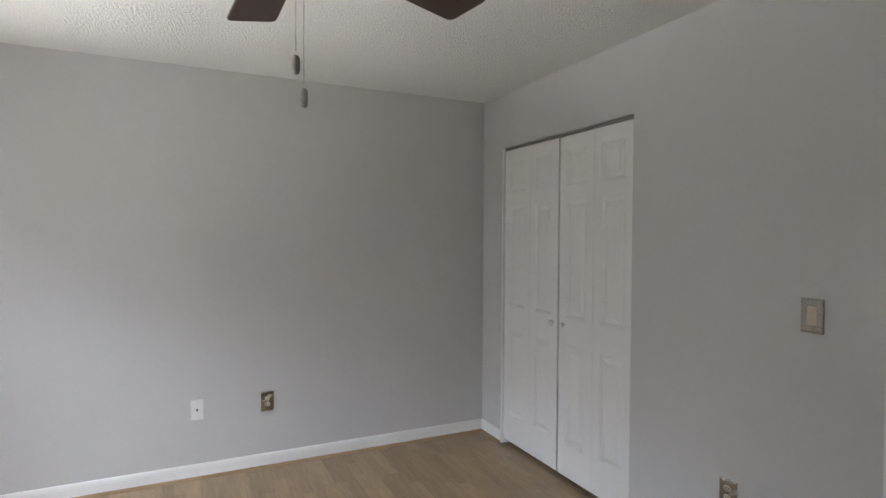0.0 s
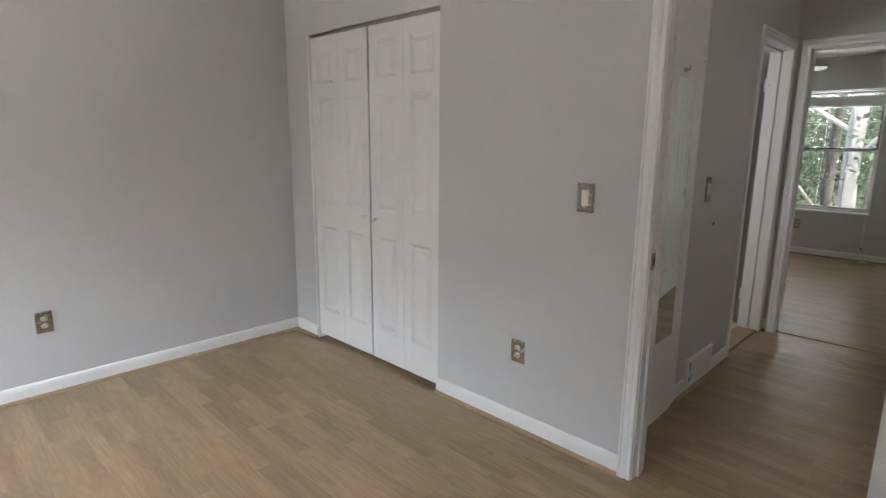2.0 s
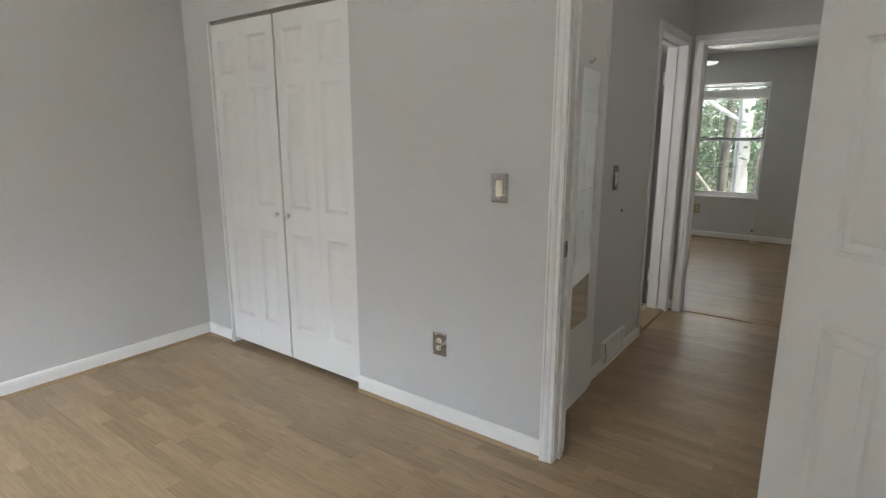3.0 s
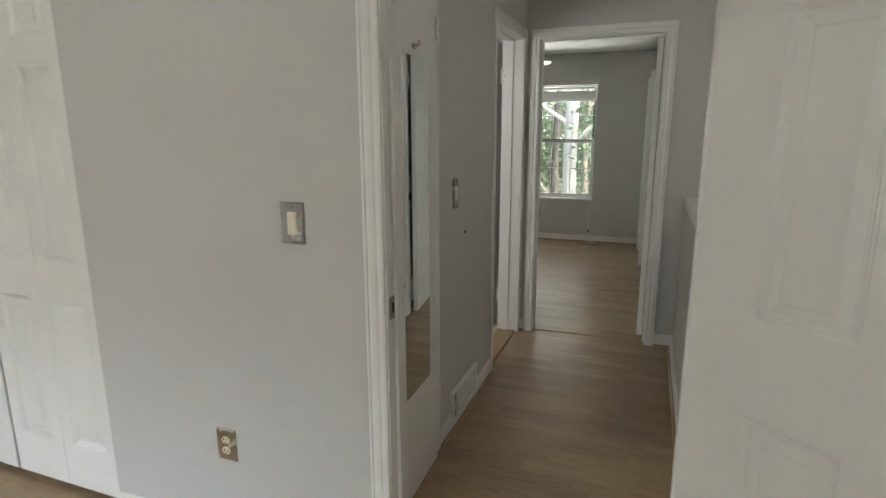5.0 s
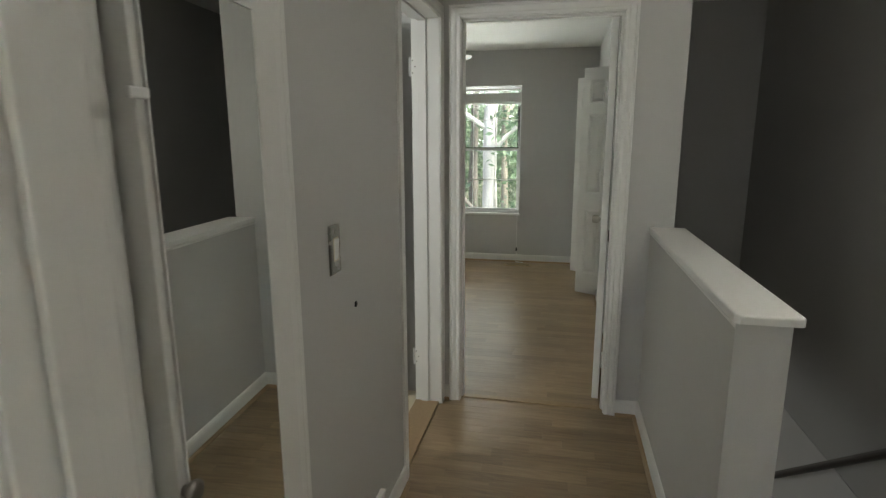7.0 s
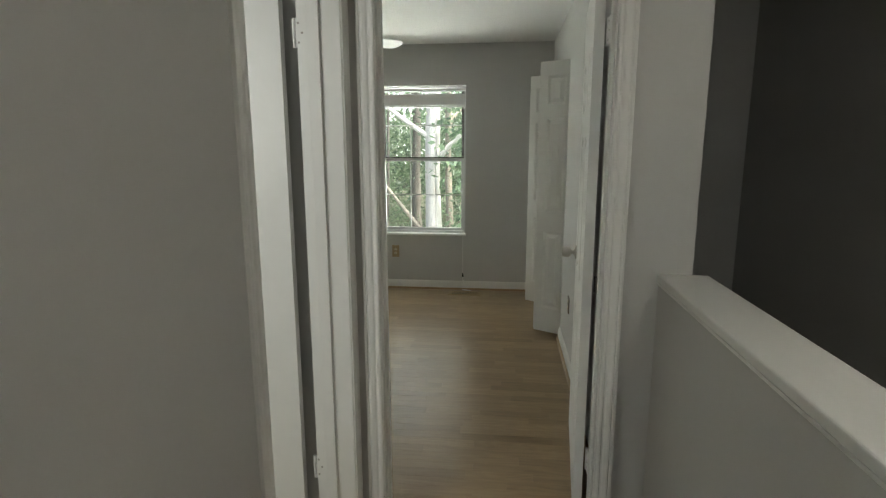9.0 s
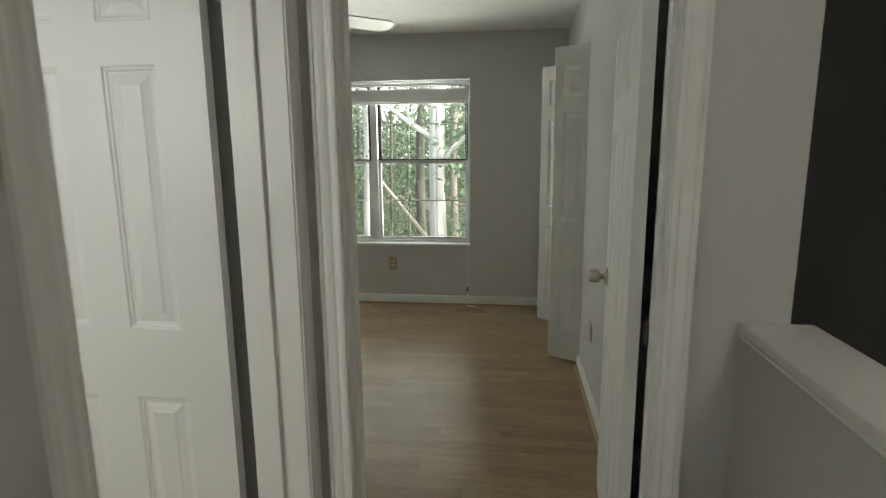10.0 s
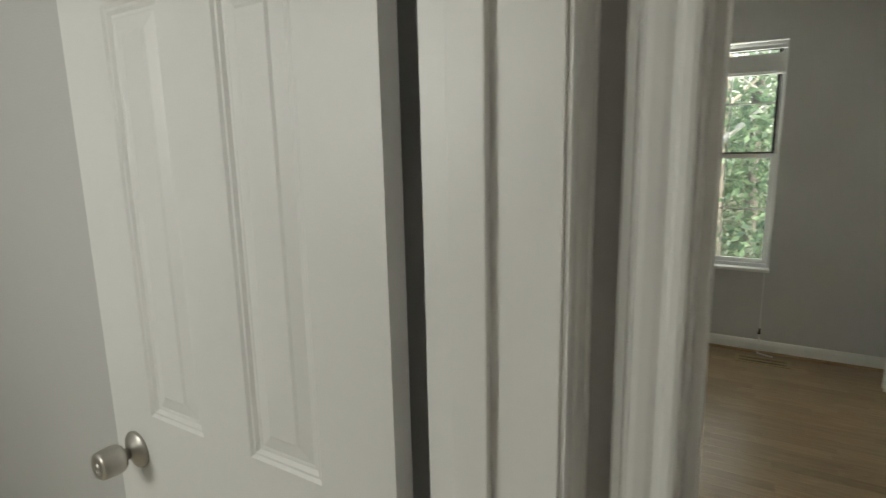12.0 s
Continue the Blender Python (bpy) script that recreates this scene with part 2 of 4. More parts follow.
DOOR_M = (2.868, 3.288, 2.045)
CLOSET = (2.445, 3.660, 2.070)
CLOSET_F = (7.262, 8.440, 2.060)
WIN_F = (1.305, 3.070, 0.572, 2.034)
WIN_A = (1.15, 3.05, 0.575, 2.05)
T = 0.115

# ---- walls ----
setting("wall_north", WALL, "light grey painted plaster wall of the bedroom", "wall", [(W_X - T, E_X2 + 0.7, N_Y, N_Y + T, 0, CEILING)])
setting("wall_east", WALL, "light grey painted wall with closet and doorway", "wall", [
    (E_X, E_X2, CLOSET[1], N_Y, 0, CEILING), (E_X, E_X2, CLOSET[0], CLOSET[1], CLOSET[2], CEILING), (E_X, E_X2, DOOR_A[1] + 0.018, CLOSET[0], 0, CEILING),
    (E_X, E_X2, DOOR_A[0] - 0.018, DOOR_A[1] + 0.018, DOOR_A[2] + 0.018, CEILING), (E_X, E_X2, STAIR_Y - 0.12, DOOR_A[0] - 0.018, 0, CEILING)])
setting("wall_south", WALL, "light grey painted wall of the bedroom", "wall", [(W_X - T, E_X, S_Y - T, S_Y, 0, CEILING)])
setting("wall_west", WALL, "light grey painted wall with a window", "wall", [
    (W_X - T, W_X, S_Y, WIN_A[0], 0, CEILING), (W_X - T, W_X, WIN_A[1], N_Y, 0, CEILING),
    (W_X - T, W_X, WIN_A[0], WIN_A[1], 0, WIN_A[2]), (W_X - T, W_X, WIN_A[0], WIN_A[1], WIN_A[3], CEILING)])
setting("closet_wall", WALL, "grey painted closet walls behind bifold doors", "wall", [
    (E_X2 + 0.6, E_X2 + 0.7, 2.25, N_Y, 0, CEILING), (E_X2, E_X2 + 0.6, 2.25, 2.35, 0, CEILING)])
setting("wall_hall_north", WALL, "light grey painted hallway wall", "wall", [
    (E_X2, DOOR_M[0] - 0.018, HALL_N, HALL_N2, 0, CEILING), (DOOR_M[0] - 0.018, DOOR_M[1] + 0.018, HALL_N, HALL_N2, DOOR_M[2] + 0.018, CEILING),
    (DOOR_M[1] + 0.018, DOOR_B[0] - 0.018, HALL_N, HALL_N2, 0, CEILING), (DOOR_B[0] - 0.018, DOOR_B[1] + 0.018, HALL_N, HALL_N2, DOOR_B[2] + 0.018, CEILING),
    (DOOR_B[1] + 0.018, FAR_X, HALL_N, HALL_N2, 0, CEILING)])
setting("wall_linen_closet", WALL, "grey painted closet wall behind mirror door", "wall", [(E_X2, 3.3, 1.95, 2.05, 0, CEILING), (3.3, 3.4, HALL_N2, 3.6, 0, CEILING)])
setting("wall_hall_end", WALL, "light grey painted wall around the bedroom doorway", "wall", [
    (FAR_X, FAR_X2, DOOR_F[1] + 0.018, HALL_N2 + 0.03, 0, CEILING), (FAR_X, FAR_X2, DOOR_F[0] - 0.018, DOOR_F[1] + 0.018, DOOR_F[2] + 0.018, CEILING),
    (FAR_X, FAR_X2, 0.287, DOOR_F[0] - 0.018, 0, CEILING), (FAR_X + 0.05, FAR_X2, HALL_N2 + 0.03, N_Y, 0, CEILING)])
setting("wall_bathroom", WALL, "grey painted bathroom wall", "wall", [(3.4, FAR_X + 0.05, 3.5, 3.6, 0, CEILING)])
setting("half_wall", WALL, "light grey half wall beside the stairs", "wall", [(HW_X, FAR_X, HW_Y0, HW_Y1, SLAB, 1.000)])
# upper stairwell walls, a darker grey than the hall and the walls below
setting("wall_stairwell", DARK, "dark grey stairwell wall", "wall", [
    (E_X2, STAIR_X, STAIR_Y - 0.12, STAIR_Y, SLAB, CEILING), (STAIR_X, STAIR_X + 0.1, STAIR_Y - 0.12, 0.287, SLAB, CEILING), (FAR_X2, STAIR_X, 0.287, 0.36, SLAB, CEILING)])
setting("wall_stairwell_lower", WALL, "light grey wall beside the lower stairs", "wall", [
    (E_X2, 8.6, STAIR_Y - 0.12, STAIR_Y, -2.75, SLAB - 0.004), (8.5, 8.6, STAIR_Y, 3.4, -2.75, SLAB - 0.004), (E_X2 - 0.1, E_X2, STAIR_Y - 0.12, 3.5, -2.75, SLAB - 0.004), (E_X2, 8.6, 3.4, 3.5, -2.75, SLAB - 0.004)])
setting("wall_end", WALL, "grey painted wall with a double window", "wall", [
    (END_X, END_X + 0.16, R_Y - 0.8, WIN_F[0], 0, CEILING), (END_X, END_X + 0.16, WIN_F[1], N_Y, 0, CEILING),
    (END_X, END_X + 0.16, WIN_F[0], WIN_F[1], 0, WIN_F[2]), (END_X, END_X + 0.16, WIN_F[0], WIN_F[1], WIN_F[3], CEILING)])
setting("wall_far_south", WALL, "grey painted wall with an open closet", "wall", [
    (FAR_X2, CLOSET_F[0], R_Y - 0.11, R_Y, 0, CEILING), (CLOSET_F[0], CLOSET_F[1], R_Y - 0.11, R_Y, CLOSET_F[2], CEILING), (CLOSET_F[1], END_X, R_Y - 0.11, R_Y, 0, CEILING),
    (7.0, END_X, R_Y - 0.8, R_Y - 0.7, 0, CEILING), (7.0, 7.1, R_Y - 0.7, R_Y - 0.11, 0, CEILING), (6.95, 7.0, R_Y - 0.8, R_Y - 0.11, 0, CEILING)])
setting("wall_far_north", WALL, "grey painted wall of the far bedroom", "wall", [(FAR_X2, END_X, N_Y - 0.1, N_Y, 0, CEILING)])
setting("ceiling", CEIL, "white popcorn textured ceiling", "ceiling", [(W_X - T, FAR_X2 - 0.01, STAIR_Y - 0.12, N_Y + T, CEILING, CEILING + 0.12), (FAR_X2 - 0.01, END_X + 0.16, STAIR_Y - 0.12, 0.40, CEILING, CEILING + 0.12)])
setting("ceiling_far", CEIL, "white popcorn textured bedroom ceiling", "ceiling", [(FAR_X2, END_X, R_Y - 0.005, N_Y - 0.1, CEILING_F, CEILING + 0.1)])

# floor slab with the stair opening
setting("floor", SHOE, "light brown oak laminate floor on its slab", "floor", [
    (W_X - T, HW_X, STAIR_Y, N_Y + T, SLAB, -0.012), (HW_X, END_X + 0.16, HW_Y1 - 0.01, N_Y + T, SLAB, -0.012), (STAIR_X + 0.1, END_X + 0.16, -0.33, HW_Y1 - 0.01, SLAB, -0.012)])
setting("floor_lower", CARPET, "carpeted lower floor at the foot of the stairs", "floor", [(E_X2, 8.6, STAIR_Y, 3.4, -2.86, -2.76)])


# ---- trim ----
CASE = [(0.004, 0.0), (0.004, 0.010), (0.009, 0.0125), (0.016, 0.0125), (0.019, 0.0105), (0.024, 0.0105), (0.030, 0.014), (0.040, 0.017), (0.046, 0.017), (0.048, 0.0145), (0.051, 0.0145), (0.053, 0.018), (0.060, 0.018), (0.062, 0.016), (0.062, 0.0)]


def casing(label, width, height, m, scale=1.0, deep=1.0):
    """Moulded door casing round an opening: local x along the wall from 0 to width, y out of the wall, z up."""
    bm = bmesh.new()
    loops = []
    for u, d in CASE:
        u *= scale
        loops.append([bm.verts.new(m @ Vector(p)) for p in ((-u, d * deep, 0), (-u, d * deep, height + u), (width + u, d * deep, height + u), (width + u, d * deep, 0))])
    for a, b in zip(loops, loops[1:]):
        for i in range(3):
            bm.faces.new((a[i], a[i + 1], b[i + 1], b[i]))
    for i in (0, 3):
        bm.faces.new([l[i] for l in loops])
    return thing("trim", bm, WHITE, label, "door casing", "door casings", "structure")


def jamb(label, axis, a0, a1, top, b0, b1, stop):
    """Lining of an opening from a0 to a1 along axis, through the wall from b0 to b1, with a door stop."""
    bm = bmesh.new()
    put = (lambda p0, p1, q0, q1, z0, z1: box(bm, p0, p1, q0, q1, z0, z1, 0.0015)) if axis == "x" else (lambda p0, p1, q0, q1, z0, z1: box(bm, q0, q1, p0, p1, z0, z1, 0.0015))
    put(a0 - 0.018, a0, b0, b1, 0, top)
    put(a1, a1 + 0.018, b0, b1, 0, top)
    put(a0 - 0.018, a1 + 0.018, b0, b1, top, top + 0.018)
    if stop:
        s0, s1 = stop
        put(a0, a0 + 0.011, s0, s1, 0, top - 0.011)
        put(a1 - 0.011, a1, s0, s1, 0, top - 0.011)
        put(a0, a1, s0, s1, top - 0.011, top)
    return thing("door_jamb", bm, WHITE, label, "door jamb", "", "structure")


def along(x, y, deg):
    return pose(x, y, 0, 0, 0, deg)


SK = 1.0
jamb("white painted door jamb of the bedroom doorway", "y", DOOR_A[0], DOOR_A[1], DOOR_A[2], E_X - 0.001, E_X2 + 0.001, (E_X + 0.04, E_X + 0.075))
casing("white moulded door casing on the bedroom side", DOOR_A[1] - DOOR_A[0], DOOR_A[2], Matrix(((0, -1, 0, E_X), (1, 0, 0, DOOR_A[0]), (0, 0, 1, 0), (0, 0, 0, 1))))
casing("white moulded door casing on the hall side", DOOR_A[1] - DOOR_A[0], DOOR_A[2], Matrix(((0, 1, 0, E_X2), (1, 0, 0, DOOR_A[0]), (0, 0, 1, 0), (0, 0, 0, 1))))
jamb("white painted door jamb of the far bedroom", "y", DOOR_F[0], DOOR_F[1], DOOR_F[2], FAR_X - 0.001, FAR_X2 + 0.001, (FAR_X + 0.035, FAR_X + 0.07))
casing("white fluted door casing at the end of the hall", DOOR_F[1] - DOOR_F[0], DOOR_F[2], Matrix(((0, -1, 0, FAR_X), (1, 0, 0, DOOR_F[0]), (0, 0, 1, 0), (0, 0, 0, 1))), SK)
casing("white door casing inside the far bedroom", DOOR_F[1] - DOOR_F[0], DOOR_F[2], Matrix(((0, 1, 0, FAR_X2), (1, 0, 0, DOOR_F[0]), (0, 0, 1, 0), (0, 0, 0, 1))), 0.8)
jamb("white painted door jamb of the bathroom", "x", DOOR_B[0], DOOR_B[1], DOOR_B[2], HALL_N - 0.001, HALL_N2 + 0.019, (HALL_N + 0.068, HALL_N + 0.108))
casing("white door casing round the bathroom doorway", DOOR_B[1] - DOOR_B[0], DOOR_B[2], Matrix(((1, 0, 0, DOOR_B[0]), (0, -1, 0, HALL_N), (0, 0, 1, 0), (0, 0, 0, 1))), 1.0, 0.6)
jamb("white painted jamb of the mirror door", "x", DOOR_M[0], DOOR_M[1], DOOR_M[2], HALL_N - 0.001, HALL_N2, (HALL_N + 0.04, HALL_N + 0.07))
casing("white casing round the mirror door", DOOR_M[1] - DOOR_M[0], DOOR_M[2], Matrix(((1, 0, 0, DOOR_M[0]), (0, -1, 0, HALL_N), (0, 0, 1, 0), (0, 0, 0, 1))), 1.3, 0.7)

BASE = [(0.0, 0.0), (0.013, 0.0), (0.013, 0.058), (0.0115, 0.064), (0.0115, 0.069), (0.008, 0.078), (0.004, 0.083), (0.0, 0.084)]
QUARTER = [(0.0, 0.0), (0.016, 0.0), (0.0155, 0.005), (0.012, 0.011), (0.006, 0.0145), (0.0, 0.016)]


def run(name, profile, mat, label, category, a, b, lift=0.0, out=0.0, ends=(0.0, 0.0)):
    """A moulding along the wall from a to b; its face looks to the left of that way."""
    a, b = Vector((*a, 0)), Vector((*b, 0))
    way = (b - a).normalized()
    side = Vector((-way.y, way.x, 0))
    bm = bmesh.new()
    rings = []
    for p, e in ((a, -ends[0]), (b, ends[1])):
        rings.append([bm.verts.new(p + way * (e * (d + out)) + side * (d + out) + Vector((0, 0, h + lift))) for d, h in profile])
    n = len(profile)
    for i in range(n):
        bm.faces.new((rings[0][i], rings[0][(i + 1) % n], rings[1][(i + 1) % n], rings[1][i]))
    bm.faces.new(rings[0])
    bm.faces.new(rings[1][::-1])
    return thing(name, bm, mat, label, category, name + "s", "structure")


RUNS = [
    ((E_X, N_Y), (W_X, N_Y), (-1, -1)), ((E_X, CLOSET[1]), (E_X, N_Y), (0, -1)), ((E_X, DOOR_A[1] + 0.062), (E_X, CLOSET[0]), (0, 0)),
    ((W_X, N_Y), (W_X, S_Y), (-1, -1)), ((W_X, S_Y), (E_X, S_Y), (-1, -1)), ((E_X, S_Y), (E_X, DOOR_A[0] - 0.062), (-1, 0)),
    ((DOOR_B[0] - 0.062, HALL_N), (3.925, HALL_N), (0, 0)), ((3.53, HALL_N), (DOOR_M[1] + 0.081, HALL_N), (0, 0)),
    ((HW_X, HW_Y1), (FAR_X, HW_Y1), (0, -1)), ((FAR_X, HW_Y1), (FAR_X, DOOR_F[0] - 0.062), (-1, 0)), ((FAR_X, DOOR_F[1] + 0.062), (FAR_X, HALL_N), (0, 0)),
    ((FAR_X2, R_Y), (CLOSET_F[0], R_Y), (0, 0)), ((CLOSET_F[1], R_Y), (END_X, R_Y), (0, -1)), ((END_X, R_Y), (END_X, N_Y - 0.1), (-1, -1)),
    ((END_X, N_Y - 0.1), (FAR_X2, N_Y - 0.1), (-1, -1)),
]
for a, b, ends in RUNS:
    run("baseboard", BASE, WHITE, "white painted baseboard along the grey wall", "baseboard", a, b, 0.004, 0.0, ends)
    run("shoe_moulding", QUARTER, SHOE, "brown wood shoe moulding under the baseboard", "shoe moulding", a, b, 0.0, 0.013, ends)

run("shoe_moulding", QUARTER, SHOE, "brown wood shoe moulding under the wall register", "shoe moulding", (3.925, HALL_N), (3.53, HALL_N), 0.0, 0.013)

# cap of the half wall, with clipped corner
bm = bmesh.new()
cap = [(3.646, 0.246), (3.656, 0.236), (FAR_X - 0.002, 0.236), (FAR_X - 0.002, 0.400), (3.660, 0.400), (3.646, 0.388)]
f = bm.faces.new([bm.verts.new((x, y, 1.001)) for x, y in cap])
top = bmesh.ops.extrude_face_region(bm, geom=[f])["geom"]
bmesh.ops.translate(bm, vec=(0, 0, 0.024), verts=[v for v in top if isinstance(v, bmesh.types.BMVert)])
bmesh.ops.bevel(bm, geom=[e for e in bm.edges if all(v.co.z > 1.01 for v in e.verts)], offset=0.006, segments=3, profile=0.5, affect="EDGES")
thing("half_wall_cap", bm, WHITE, "white glossy wooden cap on the half wall", "wall cap", "", "structure")
run("trim", [(0, 0), (0.002, 0.002), (0.004, 0.006), (0.0045, 0.0125), (0, 0.013)], WHITE, "small white moulding under the wall cap", "moulding", (HW_X, HW_Y1), (FAR_X, HW_Y1), 0.986)


# ---- doors ----
def panel_mesh(w, h, t):
    """A raised field in a moulded rectangle, on both faces of a door of thickness t; local x, z from 0."""
    bm = bmesh.new()
    for s in (1, -1):
        rings = []
        for inset, depth in ((0, 0), (0.005, 0.0033), (0.0085, 0.0036), (0.014, 0.0075), (0.0175, 0.0077), (0.020, 0.0085), (0.0405, 0.0036), (0.0455, 0.0012)):
            y = s * (t / 2 - depth)
            rings.append([bm.verts.new(p) for p in ((inset, y, inset), (w - inset, y, inset), (w - inset, y, h - inset), (inset, y, h - inset))])
        for a, b in zip(rings, rings[1:]):
            for i in range(4):
                bm.faces.new((a[i], a[(i + 1) % 4], b[(i + 1) % 4], b[i]))
        bm.faces.new(rings[-1])
    return mesh_of("panel", bm, DOOR)


def knob(parent, x, z, y0, out, mat=NICKEL, big=1.0):
    """A turned knob with its rose on a door face at y0, standing out along out (+1 or -1)."""
    m = Matrix.Translation((x, y0, z)) @ Matrix(((1, 0, 0, 0), (0, 0, out, 0), (0, 1, 0, 0), (0, 0, 0, 1)))
    bm = bmesh.new()
    lathe(bm, [(0.0005, 0), (0.0345 * big, 0), (0.0345 * big, 0.0035), (0.0325 * big, 0.0055), (0.024 * big, 0.0085), (0.015 * big, 0.013), (0.0115 * big, 0.017)], m)
    k = part("rose", bm, mat, parent, "round steel rose")
    bm = bmesh.new()
    lathe(bm, [(0.0105 * big, 0.012), (0.0105 * big, 0.023), (0.0145 * big, 0.0265), (0.0225 * big, 0.0295), (0.0255 * big, 0.0345), (0.0268 * big, 0.044), (0.0258 * big, 0.058), (0.0245 * big, 0.0665), (0.0215 * big, 0.0695), (0.0095 * big, 0.0700), (0.0088 * big, 0.0680), (0.0072 * big, 0.0680), (0.0066 * big, 0.0712), (0.0005, 0.0712)], m)
    part("knob", bm, mat, k, "brushed steel door knob")


def leaf(name, width, height, m, label, cols=2, hinges=(), knob_at=None, thick=0.035, stile=0.112, mull=0.105, rows=(0.235, 0.475, 0.155, 0.61, 0.105, 0.215), group="doors"):
    """A moulded panel door, hinged at local x 0, from z 0 up; front face at local y -thick/2."""
    door = empty(name, m, label, "door", group)
    w = (width - 2 * stile - (cols - 1) * mull) / cols
    t = thick
    bm = bmesh.new()
    zs, z = [], 0.0
    for i, r in enumerate(rows):
        if i % 2:
            zs.append((z, z + r))
        z += r
    box(bm, 0, stile, -t / 2, t / 2, 0, height)
    box(bm, width - stile, width, -t / 2, t / 2, 0, height)
    rails, z = [], 0.0
    for z0, z1 in zs:
        rails.append((z, z0))
        z = z1
    rails.append((z, height))
    for z0, z1 in rails:
        box(bm, stile, width - stile, -t / 2, t / 2, z0, z1)
    if cols == 2:
        for z0, z1 in zs:
            box(bm, stile + w, stile + w + mull, -t / 2, t / 2, z0, z1)
    part("door_frame", bm, DOOR, door)
    for z0, z1 in zs:
        me = panel_mesh(w, z1 - z0, t)
        for c in range(cols):
            p = new("panel", me)
            p.parent = door
            p.location = (stile + c * (w + mull), 0, z0)
    if knob_at:
        kx, kz, sides = knob_at
        for s in sides:
            knob(door, kx, kz, s * t / 2, s)
        bm = bmesh.new()
        box(bm, width - 0.0005, width + 0.002, -0.0125, 0.0125, kz - 0.028, kz + 0.028, 0.0006)
        box(bm, width, width + 0.009, -0.006, 0.006, kz - 0.008, kz + 0.008, 0.002)
        part("latch_plate", bm, STEEL, door, "steel latch plate on the door edge")
    return door


def hinge(x, y, z, deg, label="white painted butt hinge on the door jamb", h=0.089, mat=PLASTIC):
    """A butt hinge: leaf against the jamb (local x-z plane) and its knuckle."""
    ob = empty("door_hinge", pose(x, y, z, 0, 0, deg), label, "hinge", "door hinges")
    bm = bmesh.new()
    box(bm, 0.003, 0.038, -0.0012, 0.0012, -h / 2, h / 2, 0.0005)
    part("hinge_plate", bm, mat, ob)
    bm = bmesh.new()
    for i in range(5):
        tube(bm, (0, 0, -h / 2 + i * h / 5 + 0.0004), (0, 0, -h / 2 + (i + 1) * h / 5 - 0.0004), 0.0055, seg=12)
    part("hinge_knuckle", bm, mat, ob)
    for i, dz in enumerate((-0.03, 0.0, 0.03)):
        bm = bmesh.new()
        tube(bm, (0.015 + 0.012 * (i % 2), -0.0012, dz), (0.015 + 0.012 * (i % 2), -0.0022, dz), 0.0038, seg=10)
        part("screw", bm, STEEL, ob)
    return ob


# first bedroom's door, opened well past square
leaf("bedroom_door", 0.745, 2.02, pose(2.512, 0.498, 0.01, 0, 0, 232), "white six-panel bedroom door standing wide open", knob_at=(0.685, 0.94, (1, -1)), stile=0.135, mull=0.11, rows=(0.235, 0.61, 0.215, 0.585, 0.10, 0.165))
# bathroom door, square to the hall
leaf("bathroom_door", 0.648, 2.015, pose(5.003 + 0.0175, 1.662, 0.012, 0, 0, 90), "white six-panel bathroom door opened against the wall", knob_at=(0.582, 0.882, (1,)), stile=0.125, mull=0.112, rows=(0.225, 0.545, 0.190, 0.665, 0.10, 0.18))
# far bedroom's door, along its south wall
leaf("far_bedroom_door", 0.748, 2.03, pose(5.192, 0.607, 0.012, 0, 0, -5.4), "white six-panel bedroom door opened along the wall", knob_at=(0.690, 0.925, (1,)))

for z in (0.272, 1.81):
    hinge(4.9770, 1.603, z, -90)
for z in (0.25, 1.83):
    hinge(5.178, 0.5805, z, 180)
for z in (0.25, 1.03, 1.83):
    hinge(2.524, 0.4995, z, 0, "steel butt hinge at the bedroom door")

hinge(5.178, 0.5805, 0.95, 180, "dark bronze butt hinge at the bedroom door", 0.06, BRONZE)

# mirror door
mdoor = empty("mirror_door", pose(DOOR_M[0] + 0.003, HALL_N - 0.020, 0.01, 0, 0, 1.6), "white flat closet door with a tall mirror", "door", "doors")
mw = DOOR_M[1] - DOOR_M[0] - 0.006
bm = bmesh.new()
box(bm, 0, mw, -0.022, 0.022, 0, 2.02, 0.002)
part("door_slab", bm, DOOR, mdoor)
mx0, mx1, mz0, mz1 = 0.020, 0.318, 0.440, 1.685
bm = bmesh.new()
box(bm, mx0, mx1, -0.027, -0.0225, mz0, mz1, 0.0012)
part("mirror", bm, MIRROR, mdoor, "tall frameless mirror on the door")
bm = bmesh.new()
for b in ((mx0 - 0.004, mx0 - 0.0005, mz0 - 0.004, mz1 + 0.004), (mx1 + 0.0005, mx1 + 0.004, mz0 - 0.004, mz1 + 0.004)):
    box(bm, b[0], b[1], -0.0285, -0.0225, b[2], b[3], 0.0006)
box(bm, mx0, mx1, -0.0285, -0.0225, mz0 - 0.004, mz0 - 0.0005, 0.0006)
box(bm, mx0, mx1, -0.0285, -0.0225, mz1 + 0.0005, mz1 + 0.004, 0.0006)
part("mirror_frame", bm, WHITE, mdoor, "narrow white mirror frame")
bm = bmesh.new()
lathe(bm, [(0.0005, 0), (0.010, 0), (0.009, 0.006), (0.016, 0.010), (0.0195, 0.016), (0.0185, 0.022), (0.012, 0.0255), (0.0005, 0.0265)], Matrix.Translation((0.012, -0.022, 0.905)) @ Matrix(((1, 0, 0, 0), (0, 0, -1, 0), (0, 1, 0, 0), (0, 0, 0, 1))))
part("knob", bm, STEEL, mdoor, "small dark steel knob")
bm = bmesh.new()
box(bm, 0.169, 0.199, -0.030, -0.0225, 1.708, 1.726, 0.002)
tube(bm, (0.184, -0.026, 1.720), (0.184, -0.043, 1.720), 0.004)
tube(bm, (0.184, -0.043, 1.718), (0.184, -0.043, 1.735), 0.004)
